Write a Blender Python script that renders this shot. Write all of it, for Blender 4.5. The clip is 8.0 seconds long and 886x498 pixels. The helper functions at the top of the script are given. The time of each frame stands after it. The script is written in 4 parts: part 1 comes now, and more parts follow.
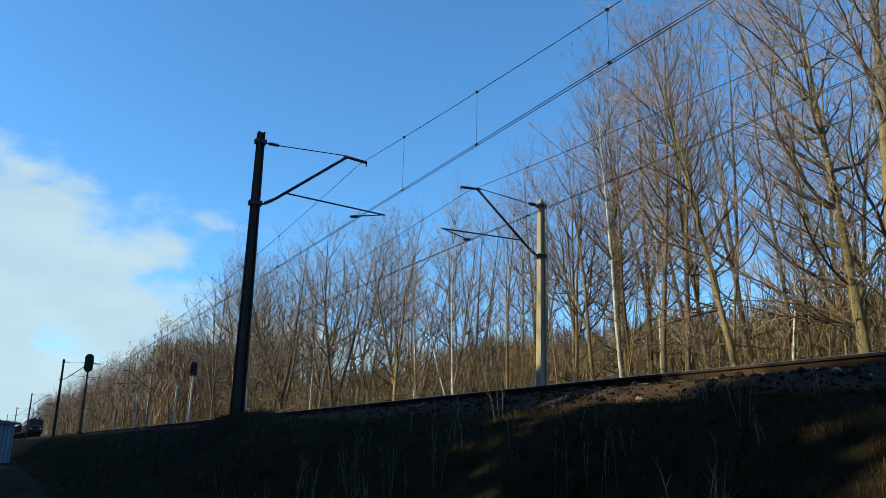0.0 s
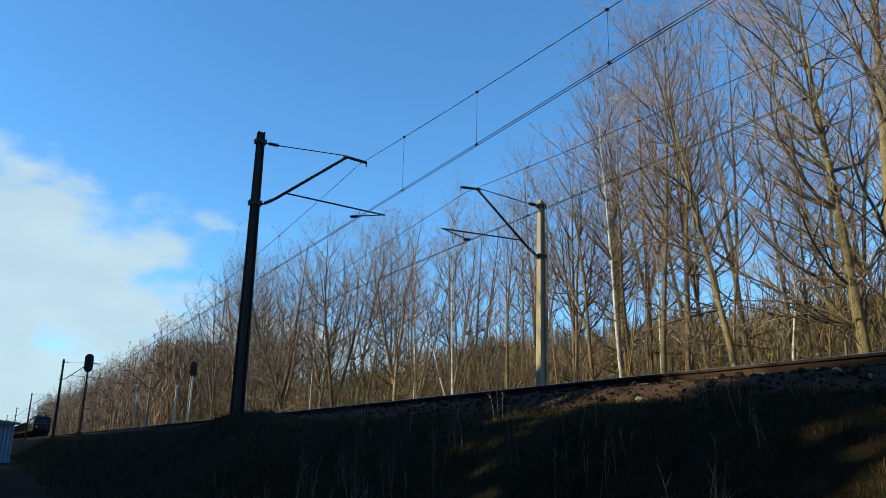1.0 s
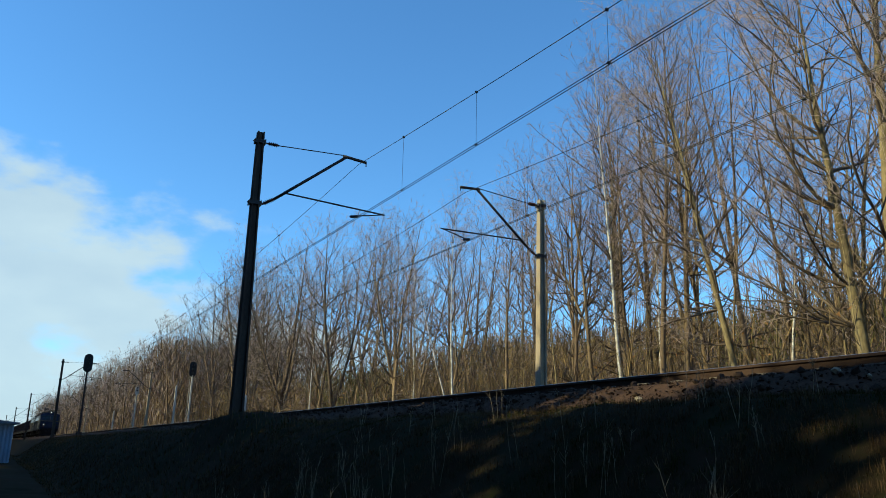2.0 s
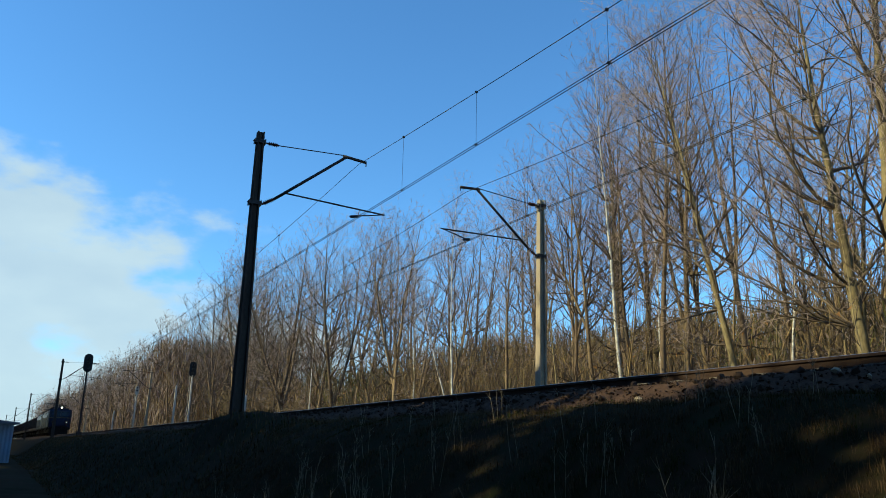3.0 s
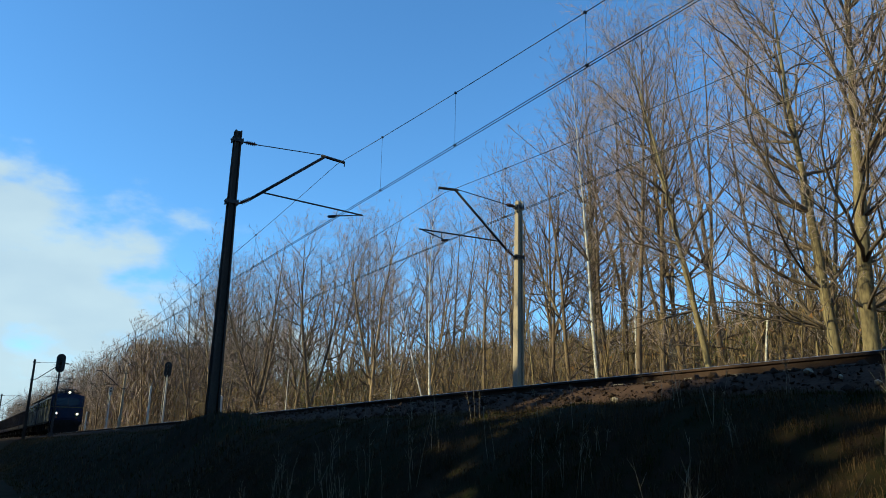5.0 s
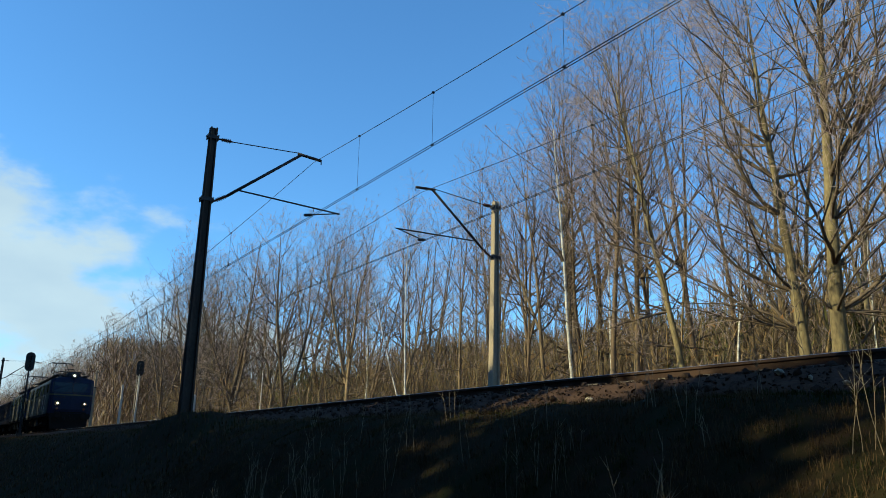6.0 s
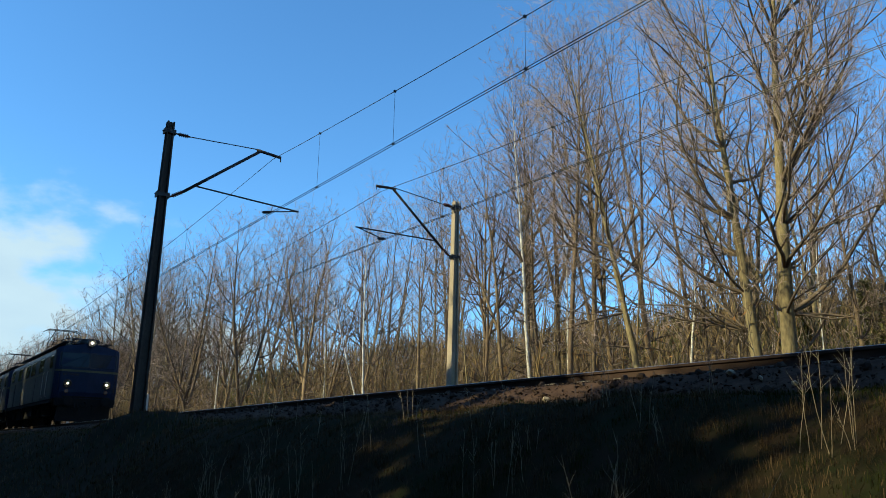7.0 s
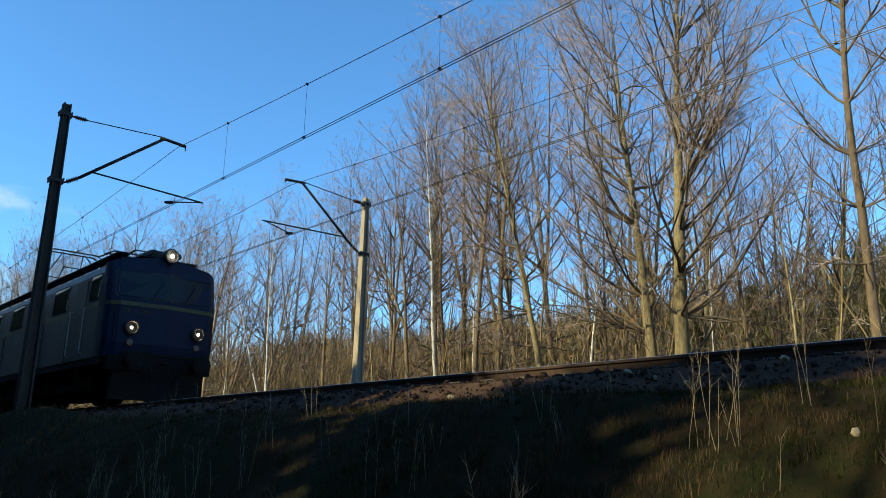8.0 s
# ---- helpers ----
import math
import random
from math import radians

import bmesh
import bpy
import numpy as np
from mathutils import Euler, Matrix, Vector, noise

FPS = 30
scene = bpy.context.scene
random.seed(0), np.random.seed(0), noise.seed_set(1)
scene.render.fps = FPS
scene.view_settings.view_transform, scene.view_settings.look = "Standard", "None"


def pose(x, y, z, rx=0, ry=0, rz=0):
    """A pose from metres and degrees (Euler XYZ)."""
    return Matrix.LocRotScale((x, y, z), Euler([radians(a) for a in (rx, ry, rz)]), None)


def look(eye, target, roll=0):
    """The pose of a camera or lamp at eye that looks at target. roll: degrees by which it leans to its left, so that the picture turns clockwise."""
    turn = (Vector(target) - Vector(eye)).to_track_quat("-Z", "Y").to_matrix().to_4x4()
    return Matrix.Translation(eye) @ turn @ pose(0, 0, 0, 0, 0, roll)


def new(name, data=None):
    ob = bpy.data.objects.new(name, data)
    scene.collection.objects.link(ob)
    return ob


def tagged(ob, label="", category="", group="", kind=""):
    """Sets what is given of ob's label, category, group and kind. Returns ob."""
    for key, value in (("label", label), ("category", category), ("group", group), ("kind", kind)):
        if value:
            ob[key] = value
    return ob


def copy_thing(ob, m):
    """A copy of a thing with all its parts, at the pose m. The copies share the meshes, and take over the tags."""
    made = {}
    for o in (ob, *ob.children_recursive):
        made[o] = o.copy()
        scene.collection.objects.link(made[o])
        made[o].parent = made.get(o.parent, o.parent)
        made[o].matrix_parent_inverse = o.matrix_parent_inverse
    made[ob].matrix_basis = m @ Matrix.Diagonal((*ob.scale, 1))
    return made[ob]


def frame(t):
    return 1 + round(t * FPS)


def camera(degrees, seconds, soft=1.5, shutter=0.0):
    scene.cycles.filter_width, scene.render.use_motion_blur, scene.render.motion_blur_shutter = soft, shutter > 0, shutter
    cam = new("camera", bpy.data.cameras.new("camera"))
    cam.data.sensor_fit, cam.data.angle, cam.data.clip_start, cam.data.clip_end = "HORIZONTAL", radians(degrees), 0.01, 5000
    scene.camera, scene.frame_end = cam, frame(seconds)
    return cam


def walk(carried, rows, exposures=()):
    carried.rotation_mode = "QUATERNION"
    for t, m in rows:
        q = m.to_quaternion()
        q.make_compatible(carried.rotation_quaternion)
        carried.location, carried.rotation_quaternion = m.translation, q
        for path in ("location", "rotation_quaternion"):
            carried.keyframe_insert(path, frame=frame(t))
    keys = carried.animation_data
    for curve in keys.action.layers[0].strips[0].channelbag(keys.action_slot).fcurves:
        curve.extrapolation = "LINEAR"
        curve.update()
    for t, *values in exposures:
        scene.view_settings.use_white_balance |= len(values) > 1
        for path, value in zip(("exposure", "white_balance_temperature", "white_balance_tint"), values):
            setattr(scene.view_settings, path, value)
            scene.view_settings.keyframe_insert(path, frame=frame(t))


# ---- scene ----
FOV = 60.33
cam = camera(FOV, 8.0, soft=0.9)
EYE = Vector((0, 0, -1.021))
# seconds, way of the view (x, y, z), roll
PATH = [
    (0.0, 0.47319, 0.84354, 0.25404, 1.204), (0.5, 0.47326, 0.84350, 0.25406, 1.21),
    (1.0, 0.47328, 0.84348, 0.25407, 1.212), (1.5, 0.47374, 0.84321, 0.25410, 1.205),
    (3.0, 0.47384, 0.84316, 0.25409, 1.215), (3.5, 0.47609, 0.84182, 0.25428, 1.24),
    (4.0, 0.47917, 0.84006, 0.25440, 1.205), (4.5, 0.48767, 0.83488, 0.25500, 1.125),
    (6.0, 0.52440, 0.81226, 0.25542, 1.039), (6.5, 0.54260, 0.80020, 0.25548, 0.983),
    (7.0, 0.56786, 0.78241, 0.25567, 0.944), (7.5, 0.59849, 0.75941, 0.25516, 0.861),
    (8.0, 0.65987, 0.70696, 0.25452, 0.724)]
walk(cam, [(t, look(EYE, EYE + Vector((x, y, z)), r)) for t, x, y, z, r in PATH], exposures=[(0.0, 0.40, 5200, -8), (6.0, 0.42, 5200, -8), (8.0, 0.64, 5250, -8)])

# ---- light ----
SUN_TO = Vector((-0.83, 0.25, 0.50)).normalized()
sun = new("sun", bpy.data.lights.new("sun", "SUN"))
sun.data.energy, sun.data.angle, sun.data.color = 5.0, radians(0.55), (1.0, 0.75, 0.40)
sun.matrix_world = look((-60, 20, 60), Vector((-60, 20, 60)) - SUN_TO)

world = bpy.data.worlds.new("sky")
scene.world = world
world.use_nodes = True


def sky_nodes():
    nt = world.node_tree
    nt.nodes.clear()
    n, l = nt.nodes.new, nt.links.new
    out, bg = n("ShaderNodeOutputWorld"), n("ShaderNodeBackground")
    sky = n("ShaderNodeTexSky")
    sky.sky_type, sky.sun_disc = "NISHITA", False
    sky.sun_elevation = math.asin(SUN_TO.z)
    sky.sun_rotation = math.atan2(SUN_TO.x, SUN_TO.y)
    sky.air_density, sky.dust_density, sky.ozone_density = 1.0, 0.0, 5.0
    tc = n("ShaderNodeTexCoord")
    # clouds: flattened noise over the dome, gathered toward the sunny side and low down
    sq = n("ShaderNodeMapping")
    sq.inputs["Scale"].default_value = (1, 1, 2.0)
    l(tc.outputs["Generated"], sq.inputs["Vector"])
    big = n("ShaderNodeTexNoise")
    big.inputs["Scale"].default_value, big.inputs["Detail"].default_value, big.inputs["Roughness"].default_value = 4.2, 9, 0.52
    l(sq.outputs["Vector"], big.inputs["Vector"])
    side = n("ShaderNodeVectorMath")
    side.operation = "DOT_PRODUCT"
    side.inputs[1].default_value = (-0.78, 0.42, -1.45)
    l(tc.outputs["Generated"], side.inputs[0])
    add = n("ShaderNodeMath")
    add.operation = "MULTIPLY_ADD"
    add.inputs[1].default_value = 0.72
    l(side.outputs["Value"], add.inputs[0])
    l(big.outputs["Fac"], add.inputs[2])
    ramp = n("ShaderNodeMapRange")
    ramp.interpolation_type = "SMOOTHSTEP"
    ramp.inputs["From Min"].default_value, ramp.inputs["From Max"].default_value = 0.445, 0.575
    ramp.inputs["To Max"].default_value = 0.93
    l(add.outputs[0], ramp.inputs["Value"])
    fine = n("ShaderNodeTexNoise")
    fine.inputs["Scale"].default_value, fine.inputs["Detail"].default_value = 9, 6
    l(sq.outputs["Vector"], fine.inputs["Vector"])
    tone = n("ShaderNodeMix")
    tone.data_type = "RGBA"
    tone.inputs["A"].default_value, tone.inputs["B"].default_value = (2.9, 3.05, 3.25, 1), (4.2, 4.1, 3.8, 1)
    l(fine.outputs["Fac"], tone.inputs["Factor"])
    mix = n("ShaderNodeMix")
    mix.data_type = "RGBA"
    l(ramp.outputs["Result"], mix.inputs["Factor"])
    l(sky.outputs["Color"], mix.inputs["A"])
    l(tone.outputs["Result"], mix.inputs["B"])
    l(mix.outputs["Result"], bg.inputs["Color"])
    bg.inputs["Strength"].default_value = 0.148
    l(bg.outputs["Background"], out.inputs["Surface"])


sky_nodes()


# ---- materials ----
def mat(name, a, b=None, scale=6.0, rough=0.8, metal=0.0, bump=0.3, fine=40.0, spread=0.0, stretch=(1, 1, 1), spec=0.3):
    """Two colours mixed by a coarse and a fine noise, with relief; spread: value change from object to object."""
    m = bpy.data.materials.new(name)
    m.use_nodes = True
    nt = m.node_tree
    n, l = nt.nodes.new, nt.links.new
    bsdf = nt.nodes["Principled BSDF"]
    b = b or tuple(c * 0.6 for c in a)
    tc, mp = n("ShaderNodeTexCoord"), n("ShaderNodeMapping")
    mp.inputs["Scale"].default_value = stretch
    l(tc.outputs["Object"], mp.inputs["Vector"])
    c1, c2 = n("ShaderNodeTexNoise"), n("ShaderNodeTexNoise")
    c1.inputs["Scale"].default_value, c1.inputs["Detail"].default_value = scale, 5
    c2.inputs["Scale"].default_value, c2.inputs["Detail"].default_value = fine, 3
    for c in (c1, c2):
        l(mp.outputs["Vector"], c.inputs["Vector"])
    mean = n("ShaderNodeMath")
    mean.operation = "MULTIPLY_ADD"
    mean.inputs[1].default_value = 0.45
    l(c2.outputs["Fac"], mean.inputs[0])
    half = n("ShaderNodeMath")
    half.operation = "MULTIPLY"
    half.inputs[1].default_value = 0.55
    l(c1.outputs["Fac"], half.inputs[0])
    l(half.outputs[0], mean.inputs[2])
    rng = n("ShaderNodeMapRange")
    rng.inputs["From Min"].default_value, rng.inputs["From Max"].default_value = 0.34, 0.66
    l(mean.outputs[0], rng.inputs["Value"])
    mix = n("ShaderNodeMix")
    mix.data_type = "RGBA"
    mix.inputs["A"].default_value, mix.inputs["B"].default_value = (*a, 1), (*b, 1)
    l(rng.outputs["Result"], mix.inputs["Factor"])
    col = mix.outputs["Result"]
    if spread:
        info, hsv, r2 = n("ShaderNodeObjectInfo"), n("ShaderNodeHueSaturation"), n("ShaderNodeMapRange")
        r2.inputs["To Min"].default_value, r2.inputs["To Max"].default_value = 1 - spread, 1 + spread
        l(info.outputs["Random"], r2.inputs["Value"])
        l(r2.outputs["Result"], hsv.inputs["Value"])
        l(col, hsv.inputs["Color"])
        col = hsv.outputs["Color"]
    l(col, bsdf.inputs["Base Color"])
    bsdf.inputs["Roughness"].default_value, bsdf.inputs["Metallic"].default_value = rough, metal
    bsdf.inputs["Specular IOR Level"].default_value = spec
    if bump:
        bp = n("ShaderNodeBump")
        bp.inputs["Strength"].default_value, bp.inputs["Distance"].default_value = bump, 0.02
        l(mean.outputs[0], bp.inputs["Height"])
        l(bp.outputs["Normal"], bsdf.inputs["Normal"])
    return m


def glow(name, color, strength):
    m = bpy.data.materials.new(name)
    m.use_nodes = True
    bsdf = m.node_tree.nodes["Principled BSDF"]
    bsdf.inputs["Base Color"].default_value = (*color, 1)
    bsdf.inputs["Emission Color"].default_value = (*color, 1)
    bsdf.inputs["Emission Strength"].default_value = strength
    return m


# Kept darker than real soil, so the bank's shade is partly in the colour
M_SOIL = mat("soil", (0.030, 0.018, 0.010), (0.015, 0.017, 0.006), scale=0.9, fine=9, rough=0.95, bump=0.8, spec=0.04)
M_BALLAST = mat("ballast", (0.085, 0.052, 0.034), (0.045, 0.027, 0.018), scale=5, fine=26, rough=0.95, bump=1.0, spec=0.05)
M_STONE = mat("stone", (0.07, 0.047, 0.034), (0.035, 0.024, 0.018), scale=9, spread=0.4, spec=0.05)
M_RAIL = mat("rusty_rail", (0.065, 0.037, 0.024), (0.04, 0.023, 0.016), scale=4, fine=60, rough=0.75, metal=0.3)
M_RAILTOP = mat("rail_running_face", (0.42, 0.40, 0.38), (0.30, 0.28, 0.26), rough=0.35, metal=1.0, bump=0.05)
M_SLEEPER = mat("sleeper_concrete", (0.24, 0.21, 0.18), (0.13, 0.11, 0.09), scale=5, spread=0.2)
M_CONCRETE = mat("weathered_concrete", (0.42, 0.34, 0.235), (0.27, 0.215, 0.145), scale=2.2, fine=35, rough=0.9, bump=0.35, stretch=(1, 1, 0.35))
# Darker copy of the concrete: the near masts' shade is in the colour
M_SHADECONCRETE = mat("shaded_concrete", (0.085, 0.068, 0.055), (0.05, 0.04, 0.034), scale=2.2, fine=35, rough=0.95, bump=0.35, stretch=(1, 1, 0.35), spec=0.08)
M_STEEL = mat("dark_painted_steel", (0.055, 0.05, 0.05), (0.03, 0.026, 0.025), scale=6, rough=0.6, metal=0.4)
M_WIRE = mat("dark_copper_wire", (0.05, 0.045, 0.04), (0.03, 0.028, 0.025), rough=0.5, metal=0.6, bump=0)
M_INSUL = mat("brown_porcelain", (0.12, 0.05, 0.03), (0.08, 0.03, 0.02), rough=0.25, bump=0)
M_BARK = mat("bark", (0.34, 0.245, 0.135), (0.12, 0.083, 0.05), scale=1.6, fine=16, rough=0.95, bump=0.9, spread=0.25, stretch=(1, 1, 0.3))
M_BARKDARK = mat("dark_bark", (0.195, 0.138, 0.085), (0.09, 0.064, 0.042), scale=1.5, fine=12, rough=0.95, bump=0.9, spread=0.25, stretch=(1, 1, 0.3))
M_MOSSBARK = mat("mossy_bark", (0.33, 0.26, 0.125), (0.095, 0.072, 0.04), scale=1.6, fine=16, rough=0.95, bump=0.9, spread=0.25, stretch=(1, 1, 0.3))
M_LIMB = mat("grey_brown_limbs", (0.165, 0.122, 0.082), (0.072, 0.053, 0.037), scale=1.1, fine=8, rough=0.95, bump=0.4, spread=0.25)
M_TWIG = mat("twigs", (0.44, 0.34, 0.29), (0.27, 0.20, 0.165), scale=0.5, fine=3, rough=0.9, bump=0, spread=0.25)
M_BIRCH = mat("birch_bark", (0.80, 0.76, 0.68), (0.26, 0.22, 0.18), scale=1.6, fine=5, rough=0.8, bump=0.4, stretch=(1, 1, 2.2))
M_BIRCHTWIG = mat("birch_twigs", (0.55, 0.41, 0.34), (0.34, 0.24, 0.19), scale=0.5, fine=3, rough=0.9, bump=0, spread=0.2)
M_PINE = mat("pine_needles", (0.12, 0.112, 0.034), (0.075, 0.07, 0.022), scale=0.8, fine=5, rough=0.9, bump=0, spread=0.3)
M_SCRUB = mat("scrub_stems", (0.37, 0.26, 0.11), (0.16, 0.11, 0.048), scale=0.4, fine=3, rough=0.95, bump=0, spread=0.3)
M_LEAF = mat("withered_leaves", (0.30, 0.135, 0.045), (0.20, 0.12, 0.035), scale=0.5, fine=4, rough=0.9, bump=0, spread=0.3)
# Dry and green grass: colours lowered to carry some of the bank's shade
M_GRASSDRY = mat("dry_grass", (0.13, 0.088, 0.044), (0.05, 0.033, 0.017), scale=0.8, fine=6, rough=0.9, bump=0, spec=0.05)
M_STALK = mat("pale_dead_stalks", (0.38, 0.30, 0.19), (0.22, 0.165, 0.10), scale=2, fine=12, rough=0.9, bump=0)
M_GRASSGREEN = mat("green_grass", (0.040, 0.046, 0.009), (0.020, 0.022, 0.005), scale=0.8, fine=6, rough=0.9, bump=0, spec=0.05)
M_BLUE = mat("blue_loco_paint", (0.010, 0.016, 0.046), (0.006, 0.010, 0.028), scale=1.5, fine=14, rough=0.6, bump=0.05, spec=0.25)
M_GREY = mat("grimy_grey_loco_paint", (0.085, 0.081, 0.070), (0.036, 0.034, 0.029), scale=1.2, fine=9, rough=0.55, bump=0.08, stretch=(1, 1, 0.3), spec=0.4)
M_ROOF = mat("sooty_roof", (0.05, 0.045, 0.045), (0.03, 0.028, 0.03), scale=2, rough=0.7)
M_YELLOW = mat("faded_yellow_stripe", (0.11, 0.095, 0.038), (0.06, 0.053, 0.024), scale=2, rough=0.5, bump=0)
M_BLACK = mat("running_gear_black", (0.012, 0.011, 0.011), (0.02, 0.016, 0.013), scale=4, rough=0.85, metal=0.0, spec=0.12)
M_WAGON = mat("wagon_brown", (0.075, 0.055, 0.05), (0.045, 0.036, 0.034), scale=1.2, rough=0.75)
M_GLASS = mat("window_glass", (0.02, 0.025, 0.03), (0.015, 0.02, 0.025), rough=0.08, bump=0, spec=0.25)
M_LAMP = glow("headlight_glow", (1.0, 0.78, 0.50), 150)
M_CHROME = mat("lamp_ring_metal", (0.035, 0.026, 0.02), (0.02, 0.015, 0.012), rough=0.55, metal=0.3, bump=0)
M_WHITE = mat("white_mast_paint", (0.62, 0.58, 0.50), (0.42, 0.38, 0.32), scale=3, rough=0.6)
M_SIGNAL = mat("signal_black", (0.012, 0.012, 0.013), (0.02, 0.02, 0.02), scale=4, rough=0.5)
M_SHED = mat("blue_grey_shed_wall", (0.30, 0.36, 0.46), (0.24, 0.29, 0.38), scale=0.8, rough=0.6)
M_SHEDROOF = mat("shed_roof", (0.16, 0.19, 0.24), (0.11, 0.13, 0.17), scale=1, rough=0.5)


# ---- mesh helpers ----
class Geo:
    """Vertices and faces gathered into one mesh."""

    def __init__(self):
        self.v, self.f, self.m = [], [], []

    def add(self, verts, faces, mi=0):
        o = len(self.v)
        self.v.extend(verts)
        self.f.extend([tuple(i + o for i in f) for f in faces])
        self.m.extend([mi] * len(faces))

    def box(self, x0, x1, y0, y1, z0, z1, mi=0):
        self.add([(x0, y0, z0), (x1, y0, z0), (x1, y1, z0), (x0, y1, z0), (x0, y0, z1), (x1, y0, z1), (x1, y1, z1), (x0, y1, z1)],
                 [(0, 3, 2, 1), (4, 5, 6, 7), (0, 1, 5, 4), (1, 2, 6, 5), (2, 3, 7, 6), (3, 0, 4, 7)], mi)

    def tube(self, pts, radii, n=6, mi=0, cap=True):
        """A round bar along points."""
        pts = [Vector(p) for p in pts]
        k = len(pts)
        verts, faces = [], []
        for i, p in enumerate(pts):
            w = (pts[min(i + 1, k - 1)] - pts[max(i - 1, 0)])
            if w.length < 1e-9:
                w = Vector((0, 0, 1))
            w.normalize()
            a = w.cross(Vector((0, 0, 1)) if abs(w.z) < 0.9 else Vector((1, 0, 0)))
            a.normalize()
            b = w.cross(a)
            r = radii[i] if isinstance(radii, (list, tuple)) else radii
            for j in range(n):
                t = 2 * math.pi * j / n
                verts.append(tuple(p + a * (math.cos(t) * r) + b * (math.sin(t) * r)))
        for i in range(k - 1):
            for j in range(n):
                faces.append((i * n + j, i * n + (j + 1) % n, (i + 1) * n + (j + 1) % n, (i + 1) * n + j))
        if cap:
            faces.append(tuple(range(n - 1, -1, -1)))
            faces.append(tuple((k - 1) * n + j for j in range(n)))
        self.add(verts, faces, mi)

    def lathe(self, origin, axis, profile, n=16, mi=0):
        """Rings of (distance along the axis, radius)."""
        w = Vector(axis).normalized()
        a = w.cross(Vector((0, 0, 1)) if abs(w.z) < 0.9 else Vector((1, 0, 0))).normalized()
        b = w.cross(a)
        verts, faces = [], []
        for s, r in profile:
            for j in range(n):
                t = 2 * math.pi * j / n
                verts.append(tuple(Vector(origin) + w * s + a * (math.cos(t) * r) + b * (math.sin(t) * r)))
        for i in range(len(profile) - 1):
            for j in range(n):
                faces.append((i * n + j, i * n + (j + 1) % n, (i + 1) * n + (j + 1) % n, (i + 1) * n + j))
        faces += [tuple(range(n - 1, -1, -1)), tuple((len(profile) - 1) * n + j for j in range(n))]
        self.add(verts, faces, mi)

    def prism(self, outline, axis, lo, hi, mi=0):
        """A closed outline drawn out along x or y. For x: outline (y, z); for y: outline (x, z)."""
        put = (lambda p, s: (s, p[0], p[1])) if axis == "x" else (lambda p, s: (p[0], s, p[1]))
        k = len(outline)
        self.add([put(p, lo) for p in outline] + [put(p, hi) for p in outline],
                 [tuple(range(k)), tuple(range(2 * k - 1, k - 1, -1))] + [(i, (i + 1) % k, k + (i + 1) % k, k + i) for i in range(k)], mi)

    def mesh(self, name, mats, smooth=False, fix=False):
        me = bpy.data.meshes.new(name)
        me.from_pydata(self.v, [], self.f)
        for m in (mats if isinstance(mats, (list, tuple)) else [mats]):
            me.materials.append(m)
        if any(self.m):
            me.polygons.foreach_set("material_index", self.m)
        if smooth:
            me.polygons.foreach_set("use_smooth", [True] * len(me.polygons))
        if fix:
            bm = bmesh.new()
            bm.from_mesh(me)
            bmesh.ops.recalc_face_normals(bm, faces=bm.faces)
            bm.to_mesh(me)
            bm.free()
        me.update()
        return me


def part(name, geo, mats, parent, label="", smooth=False, bevel=0.0, fix=True):
    ob = new(name, geo.mesh(name, mats, smooth, fix))
    ob.parent = parent
    if label:
        ob["label"] = label
    if bevel:
        b = ob.modifiers.new("bevel", "BEVEL")
        b.width, b.segments, b.limit_method = bevel, 2, "ANGLE"
    return ob


def thing(name, m, label, category, group="", kind=""):
    ob = tagged(new(name), label, category, group, kind)
    ob.matrix_basis = m
    return ob


# ---- plan ----
D1, D2 = 8.237, 12.24          # centres of the two tracks at the camera
GAUGE = 0.7525                 # half the distance of the rail heads


def bend(y):
    """The track's slight curve."""
    return -max(y - 10, 0) ** 2 / 23648


def fall(y):
    return -0.002 * max(y - 10, 0)


def smooth01(a, b, x):
    t = min(max((x - a) / (b - a), 0), 1)
    return t * t * (3 - 2 * t)


def ground_z(x, y):
    """The lie of the land: a path below, the bank, the track bed and the wood's floor."""
    u = x - bend(y)
    base = -2.55
    z = base + (1.98) * smooth01(1.9, 5.45, u) ** 0.85
    if u > 15.6:
        z = -0.57 + (-1.1) * smooth01(15.6, 19.5, u) + 1.6 * smooth01(24, 60, u)
    z += fall(y) if u > 2 else 0
    rough = 0.10 if (u < 5.4 or u > 16) else 0.02
    z += rough * (noise.noise((x * 0.7, y * 0.7, 0)) + 0.6 * noise.noise((x * 2.1, y * 2.1, 3)))
    if u < 5.6:
        z += 0.10 * noise.noise((x * 0.35, y * 0.18, 7)) * (1 - smooth01(4.8, 5.6, u))
    # heap of earth at the foot of the near mast
    z += 0.33 * math.exp(-((u - 5.15) / 0.65) ** 4 - ((y - 19.5) / 3.0) ** 6)
    return z


